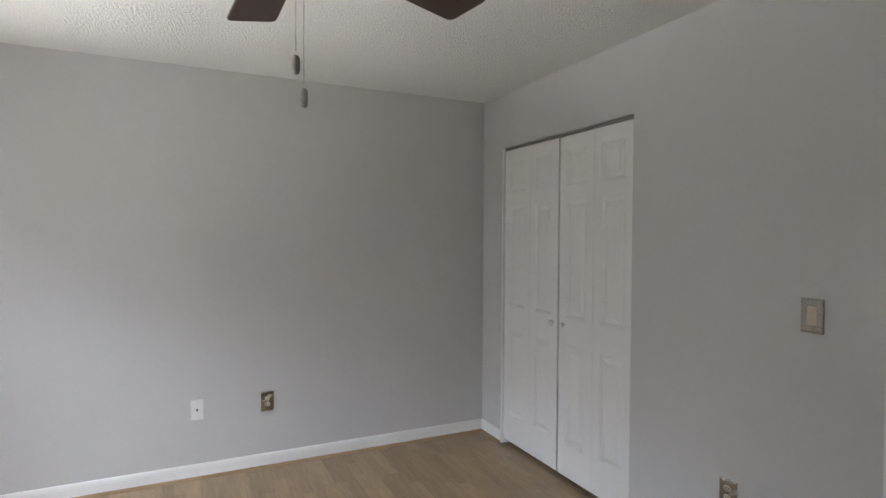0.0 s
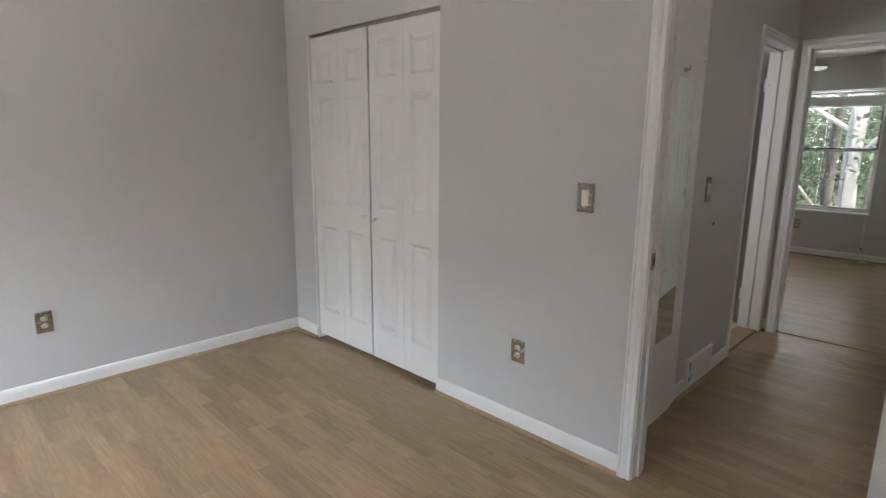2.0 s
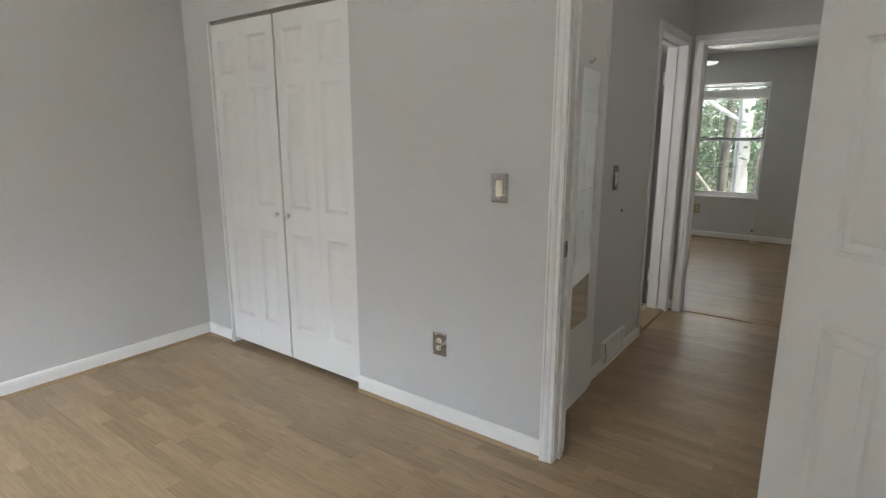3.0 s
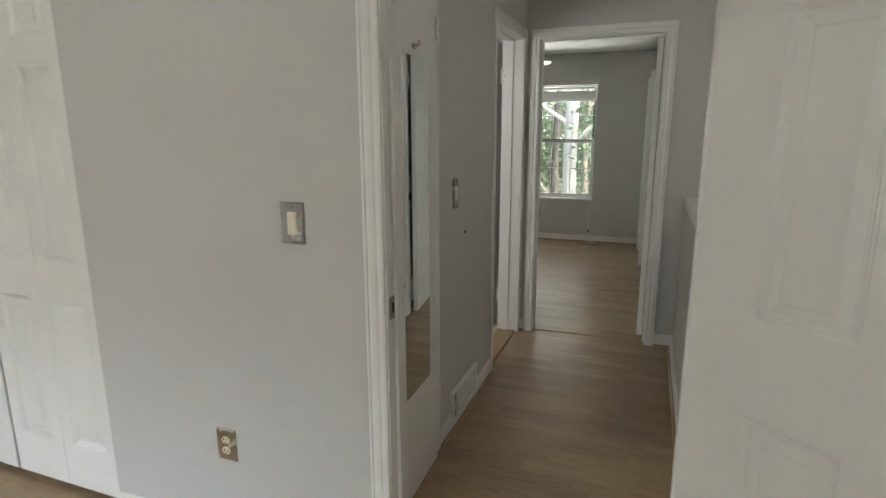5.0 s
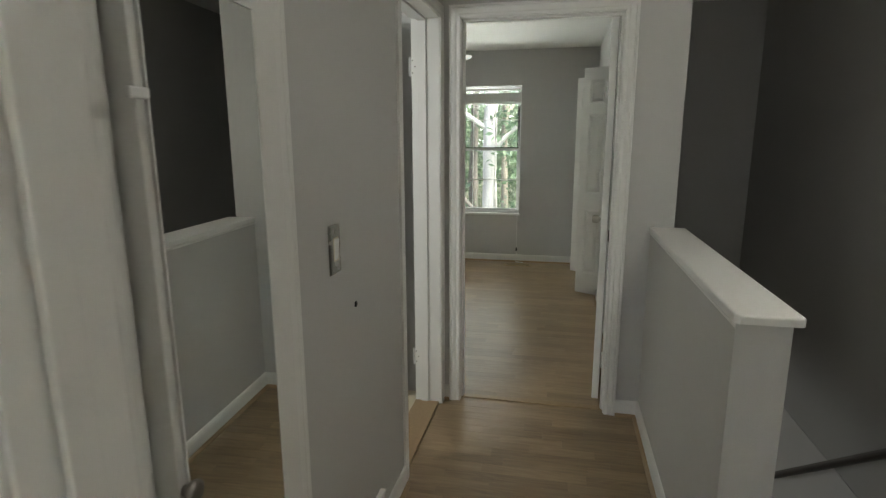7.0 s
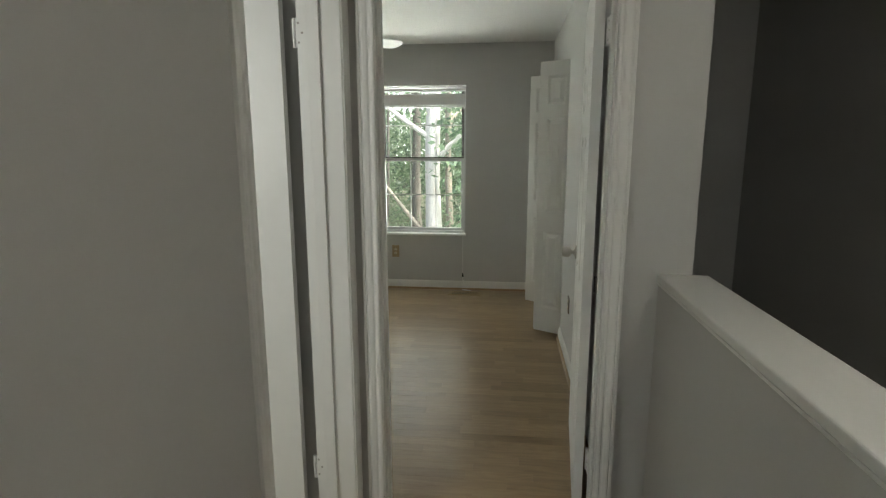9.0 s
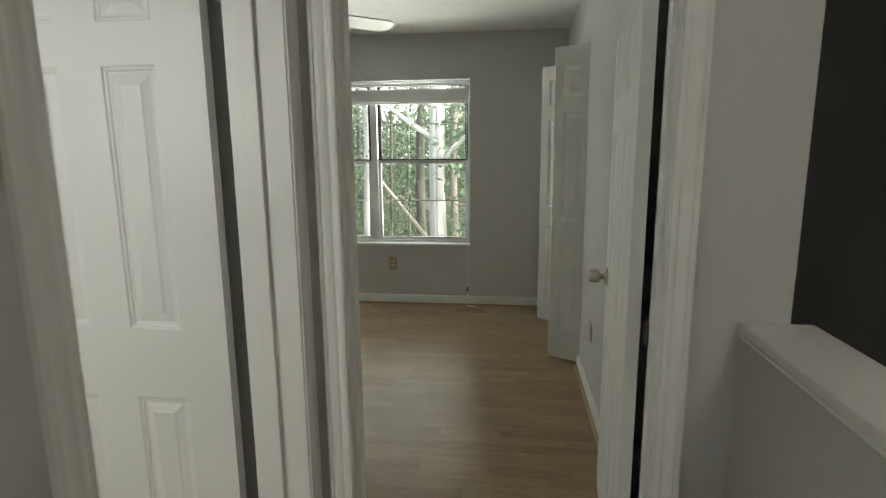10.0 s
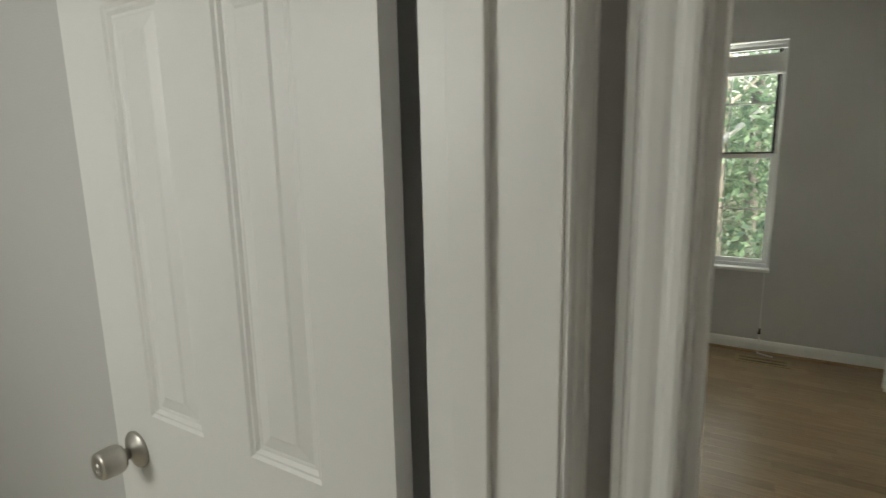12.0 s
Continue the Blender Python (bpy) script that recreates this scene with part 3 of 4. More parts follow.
part("hook", bm, NICKEL, mdoor, "small metal coat hook")
bm = bmesh.new()
box(bm, -0.022, 0.016, -0.034, -0.0235, 1.506, 1.522, 0.003)
part("catch", bm, PLASTIC, mdoor, "white plastic catch across the door edge")
for z in (0.30, 1.82):
    hinge(DOOR_M[1] - 0.004, HALL_N - 0.031, z, 0)


# ---- bifold closet doors ----
def bifold(m, w, h, label, group):
    return leaf("bifold_door", w, h, m, label, cols=1, thick=0.029, stile=0.06, rows=(0.19, 0.60, 0.155, 0.69, 0.09, 0.205), group=group)


cw = (CLOSET[1] - CLOSET[0] - 0.018) / 4
for i in range(4):
    y = CLOSET[0] + 0.002 + i * cw + (0.014 if i > 1 else 0)
    d = bifold(pose(E_X + 0.030, y + 0.001, 0.034, 0, 0, 90), cw - 0.002, 2.016, "white raised-panel bifold closet door, closed", "closet doors")
    if i in (1, 2):
        kx = cw - 0.045 if i == 1 else 0.045
        bm = bmesh.new()
        lathe(bm, [(0.0005, 0), (0.008, 0), (0.007, 0.008), (0.015, 0.015), (0.0165, 0.021), (0.012, 0.026), (0.0005, 0.027)], Matrix.Translation((kx, 0.0145, 0.90)) @ Matrix(((1, 0, 0, 0), (0, 0, 1, 0), (0, 1, 0, 0), (0, 0, 0, 1))))
        part("knob", bm, PLASTIC, d, "small round white knob")
bm = bmesh.new()
box(bm, E_X + 0.012, E_X + 0.05, CLOSET[0] + 0.002, CLOSET[1] - 0.002, CLOSET[2] - 0.018, CLOSET[2] - 0.001, 0.001)
thing("closet_track", bm, STEEL, "metal bifold track under the closet header", "door track", "", "structure")
setting("closet_lining", WHITE, "white painted corner bead round the closet opening", "trim", [
    (E_X - 0.003, E_X + 0.012, CLOSET[1] - 0.002, CLOSET[1] + 0.012, 0.0, CLOSET[2]), (E_X + 0.0, E_X2, CLOSET[1] - 0.003, CLOSET[1] - 0.001, 0.0, CLOSET[2])])


def bifold_at(px, py, qx, qy, label):
    d = math.degrees(math.atan2(qy - py, qx - px))
    return bifold(pose(px, py, 0.022, 0, 0, d), math.hypot(qx - px, qy - py) - 0.003, 2.032, label, "far closet doors")


for a, b, c, d in ((7.272, 0.432, 7.401, 0.664), (7.556, 0.432, 7.427, 0.664), (8.088, 0.448, 8.252, 0.697), (8.430, 0.448, 8.282, 0.697)):
    bifold_at(a, b, c, d, "white raised-panel bifold door, folded open")


# ---- plates, grilles and small fixtures ----
def plate(name, m, w, h, kind, label, category, mat):
    """A wall plate: local x along the wall, -y out of it, z up, origin at its middle."""
    ob = empty(name, m, label, category, "wall plates")
    bm = bmesh.new()
    rings = []
    for inset, d in ((0, 0), (0, 0.003), (0.004, 0.006), (0.010, 0.0065)):
        rings.append([bm.verts.new((sx * (w / 2 - inset), -d, sz * (h / 2 - inset))) for sx, sz in ((-1, -1), (1, -1), (1, 1), (-1, 1))])
    for a, b in zip(rings, rings[1:]):
        for i in range(4):
            bm.faces.new((a[i], a[(i + 1) % 4], b[(i + 1) % 4], b[i]))
    bm.faces.new(rings[-1])
    part("cover_plate", bm, mat, ob)

    def screw(z):
        b = bmesh.new()
        tube(b, (0, -0.006, z), (0, -0.0078, z), 0.0035, seg=12)
        part("screw", b, mat, ob)

    if kind == "rocker":
        b = bmesh.new()
        box(b, -0.0165, 0.0165, -0.0072, -0.005, -0.0335, 0.0335, 0.001)
        part("rocker_frame", b, IVORY if mat is PLATE else PLASTIC, ob)
        b = bmesh.new()
        box(b, -0.0125, 0.0125, -0.0035, 0.0035, -0.030, 0.030, 0.0015, Matrix.Translation((0, -0.0062, 0)) @ pose(0, 0, 0, 4))
        part("rocker", b, PLASTIC if "hallway" in label else IVORY, ob)
        screw(0.048), screw(-0.048)
    elif kind == "duplex":
        for s in (-1, 1):
            b = bmesh.new()
            lathe(b, [(0.0005, 0.005), (0.0165, 0.005), (0.0165, 0.0085), (0.0005, 0.009)], Matrix.Translation((0, 0, s * 0.0195)) @ Matrix(((1, 0, 0, 0), (0, 0, -1, 0), (0, 0.85, 0, 0), (0, 0, 0, 1))))
            r = part("receptacle", b, IVORY, ob, "ivory socket face")
            for x, hh in ((-0.0065, 0.0045), (0.0065, 0.0035)):
                b = bmesh.new()
                box(b, x - 0.0012, x + 0.0012, -0.0095, -0.0085, s * 0.0195 + 0.003 - hh, s * 0.0195 + 0.003 + hh)
                part("slot", b, BLACK, r)
            b = bmesh.new()
            tube(b, (0, -0.0085, s * 0.0195 - 0.0085), (0, -0.0095, s * 0.0195 - 0.0085), 0.0026, seg=10)
            part("slot", b, BLACK, r)
        screw(0.0)
    elif kind == "jack":
        b = bmesh.new()
        box(b, -0.006, 0.006, -0.0085, -0.006, -0.007, 0.006, 0.0008)
        part("jack", b, BLACK, ob, "small black jack")
        screw(0.042), screw(-0.042)
    return ob


ON_N, ON_E, ON_HN, ON_END, ON_FS = 0, -90, 0, -90, 180
plate("outlet", pose(0.983, N_Y, 0.416, 0, 0, ON_N), 0.078, 0.122, "duplex", "steel duplex outlet plate on the grey wall", "outlet", PLATE)
plate("phone_jack", pose(0.580, N_Y, 0.413, 0, 0, ON_N), 0.070, 0.122, "jack", "white wall plate with a small black jack", "wall plate", PLASTIC)
plate("light_switch", pose(E_X, 1.572, 1.180, 0, 0, ON_E), 0.080, 0.123, "rocker", "steel switch plate with an ivory rocker", "light switch", PLATE)
plate("outlet", pose(E_X, 1.891, 0.404, 0, 0, ON_E), 0.081, 0.115, "duplex", "steel duplex outlet plate near the floor", "outlet", PLATE)
plate("light_switch", pose(3.600, HALL_N, 1.161, 0, 0, ON_HN), 0.072, 0.138, "rocker", "steel switch plate on the hallway wall", "light switch", PLATE)
plate("outlet", pose(END_X, 2.024, 0.388, 0, 0, ON_END), 0.074, 0.122, "duplex", "ivory duplex outlet under the window", "outlet", VENT)
plate("outlet", pose(6.78, R_Y, 0.405, 0, 0, ON_FS), 0.072, 0.112, "duplex", "steel duplex outlet on the bedroom wall", "outlet", PLATE)

bm = bmesh.new()
lathe(bm, [(0.0005, 0), (0.010, 0), (0.009, 0.003), (0.0005, 0.004)], Matrix.Translation((3.747, HALL_N, 0.958)) @ Matrix(((1, 0, 0, 0), (0, 0, -1, 0), (0, 1, 0, 0), (0, 0, 0, 1))), 14)
thing("wall_plug", bm, BLACK, "small black plugged hole in the hall wall", "wall plug")

# strike plate on the first doorway's jamb
st = empty("strike_plate", pose(2.565, DOOR_A[1], 0.950), "steel strike plate on the door jamb", "strike plate")
bm = bmesh.new()
box(bm, -0.022, 0.014, -0.0022, 0, -0.033, 0.033, 0.0008)
part("strike_body", bm, STEEL, st)
bm = bmesh.new()
box(bm, -0.007, 0.006, -0.0028, -0.0022, -0.014, 0.014)
part("strike_hole", bm, BLACK, st)

# return grille low on the hall wall, with its lever
gr = empty("wall_register", pose(3.728, HALL_N, 0.112), "white louvred wall register breaking the baseboard", "register")
bm = bmesh.new()
box(bm, -0.195, 0.195, -0.016, 0.0, 0.062, 0.0695, 0.001)
box(bm, -0.198, 0.198, -0.023, 0.0, 0.070, 0.083, 0.004)
box(bm, -0.195, 0.195, -0.016, 0.0, -0.095, -0.075, 0.002)
box(bm, -0.195, -0.160, -0.016, 0.0, -0.075, 0.062, 0.002)
box(bm, 0.160, 0.195, -0.016, 0.0, -0.075, 0.062, 0.002)
part("register_frame", bm, WHITE, gr)
bm = bmesh.new()
box(bm, -0.16, 0.16, -0.004, 0.0, -0.075, 0.062)
part("backing", bm, BRONZE, gr)
for i in range(20):
    bm = bmesh.new()
    x = -0.118 + i * 0.0141
    box(bm, -0.0088, 0.0088, -0.0008, 0.0008, -0.068, 0.058, 0, Matrix.Translation((x, -0.010, 0)) @ pose(0, 0, 0, 0, 0, 5))
    part("slat", bm, WHITE, gr)
bm = bmesh.new()
box(bm, -0.150, -0.139, -0.030, -0.005, -0.030, 0.006, 0.002)
part("lever", bm, PLASTIC, gr, "white damper lever")

# floor register under the far window
fr = empty("floor_register", pose(8.475, 1.295, 0.0), "brown slotted floor register under the window", "register")
bm = bmesh.new()
for b in ((-0.065, 0.065, -0.16, -0.135), (-0.065, 0.065, 0.135, 0.16), (-0.065, -0.045, -0.135, 0.135), (0.045, 0.065, -0.135, 0.135), (-0.006, 0.006, -0.135, 0.135)):
    box(bm, *b, 0.0, 0.007, 0.0015)
part("register_frame", bm, VENT, fr)
bm = bmesh.new()
box(bm, -0.045, 0.045, -0.135, 0.135, 0.0005, 0.0025)
part("backing", bm, BLACK, fr)
for i in range(17):
    bm = bmesh.new()
    y = -0.128 + i * 0.016
    box(bm, -0.045, 0.045, y - 0.003, y + 0.003, 0.0025, 0.006)
    part("slat", bm, VENT, fr)

setting("floor_bathroom", IVORY, "pale vinyl bathroom floor", "floor", [(3.4, FAR_X + 0.05, HALL_N2 + 0.001, 3.5, -0.012, 0.002)])

# thresholds
for label, b in (("wood transition strip in the bedroom doorway", (FAR_X + 0.03, FAR_X + 0.075, DOOR_F[0], DOOR_F[1], 0.0, 0.007)), ("wooden threshold of the bathroom doorway", (DOOR_B[0], DOOR_B[1], HALL_N + 0.012, HALL_N2 + 0.02, 0.0, 0.014))):
    bm = bmesh.new()
    box(bm, *b, 0.003)
    thing("threshold", bm, SHOE, label, "threshold", "", "structure")


# ---- stairs ----
bm = bmesh.new()
RISE, RUNX = 0.190, 0.2495
for i in range(1, 14):
    x0 = HW_X + (i - 1) * RUNX
    box(bm, x0, x0 + RUNX + 0.02, STAIR_Y + 0.002, HW_Y0 - 0.002, -RISE * i - 0.2, -RISE * i, 0.008)
thing("stairs", bm, CARPET, "carpeted straight stairs going down", "stairs", "", "structure")
hr = empty("handrail", pose(0, 0, 0), "black handrail on the stairwell wall", "handrail")


def rail_z(x):
    return -0.382 - 0.762 * (x - 5.32)


bm = bmesh.new()
a, b = Vector((3.80, -0.505, rail_z(3.80))), Vector((6.80, -0.505, rail_z(6.80)))
tube(bm, a, b, 0.02, seg=14)
part("rail", bm, RAIL, hr)
for x in (4.0, 6.62):
    bm = bmesh.new()
    tube(bm, (x, STAIR_Y + 0.001, rail_z(x) - 0.06), (x, -0.51, rail_z(x) - 0.055), 0.007, seg=10)
    tube(bm, (x, -0.51, rail_z(x) - 0.058), (x, -0.505, rail_z(x) - 0.015), 0.007, seg=10)
    tube(bm, (x, STAIR_Y + 0.0005, rail_z(x) - 0.06), (x, STAIR_Y + 0.006, rail_z(x) - 0.06), 0.025, seg=14)
    part("bracket", bm, RAIL, hr)


# ---- windows ----
def window_unit(name, x_in, way, y0, y1, z0, z1, label):
    """A pair of double-hung windows in an opening from y0 to y1; way is +1 if outdoors lies to +x. x_in: inner wall face."""
    win = empty(name, pose(0, 0, 0), label, "window", "", "structure")
    X = lambda d: x_in + way * d

    def bx(bm, d0, d1, *rest, bevel=0.002):
        box(bm, min(X(d0), X(d1)), max(X(d0), X(d1)), *rest, bevel)

    bm = bmesh.new()
    for b in ((y0, y0 + 0.02, z0, z1), (y1 - 0.02, y1, z0, z1), (y0 + 0.02, y1 - 0.02, z1 - 0.02, z1), (y0 + 0.02, y1 - 0.02, z0, z0 + 0.03)):
        bx(bm, 0.055, 0.145, *b)
    mid = (y0 + y1) / 2
    bx(bm, 0.055, 0.145, mid - 0.030, mid + 0.030, z0 + 0.03, z1 - 0.02)
    part("window_frame", bm, VINYL, win)
    bm = bmesh.new()
    bx(bm, -0.012, 0.055, y0 - 0.004, y1 + 0.004, z0 - 0.016, z0 + 0.006, bevel=0.004)
    part("window_sill", bm, WHITE, win, "thin white window sill")
    zm = z0 + (z1 - z0) * 0.508
    for a, b in ((y0 + 0.02, mid - 0.030), (mid + 0.030, y1 - 0.02)):
        for lo, hi, d, dark in ((z0 + 0.03, zm + 0.02, 0.07, False), (zm - 0.012, z1 - 0.02, 0.105, True)):
            bm = bmesh.new()
            s = 0.028
            for q in ((a, a + s, lo, hi), (b - s, b, lo, hi), (a + s, b - s, lo, lo + s), (a + s, b - s, hi - s, hi)):
                bx(bm, d, d + 0.025, *q)
            if dark:
                bx(bm, 0.0705, 0.0945, a + 0.001, b - 0.001, zm + 0.0205, zm + 0.031)
            sash = part("sash", bm, SCREEN if dark else VINYL, win, "dark upper sash frame" if dark else "white lower sash frame")
            bm = bmesh.new()
            bx(bm, d + 0.010, d + 0.014, a + s - 0.003, b - s + 0.003, lo + s - 0.003, hi - s + 0.003, bevel=0)
            g = part("pane", bm, GLASS, sash, "clear window pane")
            g.visible_shadow = False
            bm = bmesh.new()
            for k in (1, 2):
                y = a + s + (b - a - 2 * s) * k / 3
                bx(bm, d + 0.003, d + 0.009, y - 0.005, y + 0.005, lo + s, hi - s, bevel=0)
            z = (lo + hi) / 2
            bx(bm, d + 0.0033, d + 0.0087, a + s, b - s, z - 0.005, z + 0.005, bevel=0)
            part("muntin", bm, VINYL, sash)
        bm = bmesh.new()
        bx(bm, 0.055, 0.07, a + 0.05, a + 0.09, zm - 0.01, zm + 0.012)
        part("sash_lock", bm, VINYL, win)
    return win


window_unit("window_1", END_X, 1, *WIN_F, "white double window with grilles and a raised blind")
window_unit("window_2", W_X, -1, *WIN_A, "white double window of the bedroom")

# raised blind in the far window
bl = empty("window_blind", pose(END_X + 0.028, 0, 0), "white mini blind drawn up to the window head", "blind")
y0, y1 = WIN_F[0] + 0.006, WIN_F[1] - 0.006
bm = bmesh.new()
box(bm, -0.014, 0.014, y0, y1, 1.984, 2.008, 0.002)
part("head_rail", bm, PLASTIC, bl)
for i in range(22):
    bm = bmesh.new()
    z = 1.848 + i * 0.0049
    box(bm, -0.013, 0.013, y0 + 0.002, y1 - 0.002, z, z + 0.0046)
    part("slat", bm, PLASTIC, bl)
bm = bmesh.new()
box(bm, -0.013, 0.013, y0, y1, 1.830, 1.845, 0.002)
part("bottom_rail", bm, PLASTIC, bl)
for y in (y0 + 0.05, y0 + 0.45, (y0 + y1) / 2, y1 - 0.45, y1 - 0.05):
    bm = bmesh.new()
    tube(bm, (-0.0145, y, 1.838), (-0.0145, y, 1.99), 0.0012, seg=6)
    part("ladder_cord", bm, PLASTIC, bl)
bm = bmesh.new()
tube(bm, (-0.040, 1.332, 1.99), (-0.045, 1.327, 0.135), 0.0022, seg=6)
tube(bm, (-0.045, 1.327, 0.14), (-0.075, 1.329, 0.012), 0.0022, seg=6)
part("pull_cord", bm, PLASTIC, bl)
for z, y in ((0.155, 1.327), (0.085, 1.323)):
    bm = bmesh.new()
    tube(bm, (-0.046, y, z + 0.02), (-0.050, y, z - 0.02), 0.005, 0.010, seg=12)
    part("tassel", bm, BLACK if z > 0.1 else PLASTIC, bl)
bm = bmesh.new()
tube(bm, (-0.075, 1.329, 0.008), (-0.12, 1.24, 0.010), 0.006, seg=8)
part("cord_end", bm, PLASTIC, bl)


# ---- ceiling fans ----
def ceiling_fan(x, y, angles, z_blade, r, mats, label, chains, tip_w=0.15, top=CEILING, curve=0.02, tilt=-9):
    blade_m, body_m = mats
    fan = empty("ceiling_fan", pose(x, y, 0), label, "ceiling fan")
    I = Matrix.Identity(4)
    bm = bmesh.new()
    lathe(bm, [(0.0005, top - 0.001), (0.075, top - 0.001), (0.07, top - 0.03), (0.03, top - 0.06), (0.014, top - 0.065)], I)
    part("canopy", bm, body_m, fan)
    bm = bmesh.new()
    tube(bm, (0, 0, z_blade + 0.1), (0, 0, top - 0.06), 0.013)
    part("downrod", bm, body_m, fan)
    bm = bmesh.new()
    lathe(bm, [(0.0005, z_blade + 0.13), (0.05, z_blade + 0.125), (0.10, z_blade + 0.10), (0.115, z_blade + 0.05), (0.105, z_blade + 0.01), (0.06, z_blade - 0.01), (0.055, z_blade - 0.06), (0.035, z_blade - 0.085), (0.0005, z_blade - 0.09)], I)
    part("motor", bm, body_m, fan)
    for deg in angles:
        m = pose(0, 0, z_blade, 0, 0, deg) @ pose(0, 0, 0, tilt, 0, 0)
        bm = bmesh.new()
        pts = [(0.19, -0.055), (0.22, -0.062), *[(r - curve + curve * math.cos(radians(a)), (curve - tip_w / 2 if a < 0 else tip_w / 2 - curve) + curve * math.sin(radians(a))) for a in (-90, -60, -30, -2, 2, 30, 60, 90)], (0.22, 0.062), (0.19, 0.055)]
        f = bm.faces.new([bm.verts.new(m @ Vector((px, py, -0.003))) for px, py in pts])
        ex = bmesh.ops.extrude_face_region(bm, geom=[f])["geom"]
        bmesh.ops.translate(bm, vec=(m.to_3x3() @ Vector((0, 0, 0.006))), verts=[v for v in ex if isinstance(v, bmesh.types.BMVert)])
        bl = part("blade", bm, blade_m, fan)
        bm = bmesh.new()
        box(bm, 0.09, 0.26, -0.018, 0.018, 0.004, 0.009, 0.002, m)
        part("blade_iron", bm, body_m, bl)
    for cx, cy, z0, z1 in chains:
        bm = bmesh.new()
        n = int((z0 - z1) / 0.006)
        for i in range(n):
            bmesh.ops.create_icosphere(bm, subdivisions=1, radius=0.0019, matrix=Matrix.Translation((cx, cy, z0 - i * 0.006)))
        ch = part("pull_chain", bm, STEEL, fan, "beaded steel pull chain")
        bm = bmesh.new()
        lathe(bm, [(0.0005, 0.0), (0.006, -0.002), (0.0095, -0.010), (0.0095, -0.034), (0.0065, -0.043), (0.0005, -0.045)], Matrix.Translation((cx, cy, z1)), 14)
        part("fob", bm, STEEL, ch, "silvery turned chain fob")
    return fan


ceiling_fan(0.742, 1.665, [93.0 + 72 * i for i in range(5)], 2.15, 0.600, (BLADE, BRONZE), "dark ceiling fan with walnut blades and chains", [(0.0, 0.0, 2.07, 1.868), (0.018, 0.0, 2.07, 1.795)], 0.152)
ceiling_fan(6.45, 2.05, [-46 + 90 * i for i in range(4)], 2.10, 0.61, (PLASTIC, PLASTIC), "white ceiling fan in the far bedroom", [], 0.14, CEILING_F, 0.055, -11)


# flush ceiling lamp at the stairhead, unseen and added to brighten the hall
GLOW = bpy.data.materials.new("fill_lamp_glow")
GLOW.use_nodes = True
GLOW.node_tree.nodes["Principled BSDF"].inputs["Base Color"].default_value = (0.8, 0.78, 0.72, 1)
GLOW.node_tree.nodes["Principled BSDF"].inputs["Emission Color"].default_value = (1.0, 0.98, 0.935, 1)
GLOW.node_tree.nodes["Principled BSDF"].inputs["Emission Strength"].default_value = HALL_FILL
hl = empty("fill_lamp", pose(3.56, -0.06, CEILING), "added unseen ceiling lamp brightening the hall and stairhead", "ceiling lamp")
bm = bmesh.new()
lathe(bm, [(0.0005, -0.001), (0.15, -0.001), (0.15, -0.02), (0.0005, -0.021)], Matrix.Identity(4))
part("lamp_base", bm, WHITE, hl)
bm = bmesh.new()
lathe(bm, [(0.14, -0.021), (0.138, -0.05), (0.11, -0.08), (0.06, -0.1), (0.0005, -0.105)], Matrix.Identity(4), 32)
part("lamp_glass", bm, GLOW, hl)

# ---- outdoors ----
setting("ground", SOIL, "shaded forest floor with undergrowth", "ground", [(-400, 400, -400, 400, -3.2, -3.0)])
setting("house_wall", SIDING, "outer wall of the lower storey", "wall", [(END_X, END_X + 0.15, -0.9, N_Y + 0.1, -3.0, -0.3), (W_X - T, W_X, -0.9, N_Y + 0.1, -3.0, -0.3)])


def limb(bm, pts, r0, r1, seg=9):
    """A tapered limb along points."""
    rings = []
    n = len(pts) - 1
    for i, p in enumerate(pts):
        p = Vector(p)
        d = (Vector(pts[min(i + 1, n)]) - Vector(pts[max(i - 1, 0)])).normalized()
        q = d.to_track_quat("Z", "Y").to_matrix()
        r = r0 + (r1 - r0) * i / n
        rings.append([bm.verts.new(p + q @ Vector((r * (1 + 0.08 * math.sin(3 * k + i)) * math.cos(2 * math.pi * k / seg), r * math.sin(2 * math.pi * k / seg), 0))) for k in range(seg)])
    for a, b in zip(rings, rings[1:]):
        for k in range(seg):
            bm.faces.new((a[k], a[(k + 1) % seg], b[(k + 1) % seg], b[k])).smooth = True
    bm.faces.new(rings[0][::-1])
    bm.faces.new(rings[-1])


def leaves(rng, clumps, per, size, spread):
    """Many small leaf blades in clumps; returns vertices and faces."""
    vs, fs = [], []
    for c in clumps:
        n = rng.poisson(per)
        pos = rng.normal(size=(n, 3)) * np.array(spread) + np.array(c)
        a = rng.normal(size=(n, 3))
        a /= np.linalg.norm(a, axis=1)[:, None]
        b = np.cross(a, rng.normal(size=(n, 3)))
        b /= np.linalg.norm(b, axis=1)[:, None]
        s = size * rng.uniform(0.6, 1.4, (n, 1))
        q = np.stack([pos - a * s, pos - b * s * 0.45, pos + a * s, pos + b * s * 0.45], 1)
        k = sum(len(x) for x in vs)
        vs.append(q.reshape(-1, 3))
        fs.append(np.arange(n * 4).reshape(-1, 4) + k)
    return np.concatenate(vs), np.concatenate(fs)


def crown(name, rng, clumps, per, size, spread, mat, parent=None):
    v, f = leaves(rng, clumps, per, size, spread)
    me = bpy.data.meshes.new(name)
    me.from_pydata(v.tolist(), [], f.tolist())
    me.materials.append(mat)
    ob = new(name, me)
    ob.parent = parent
    return ob


rng = np.random.default_rng(7)


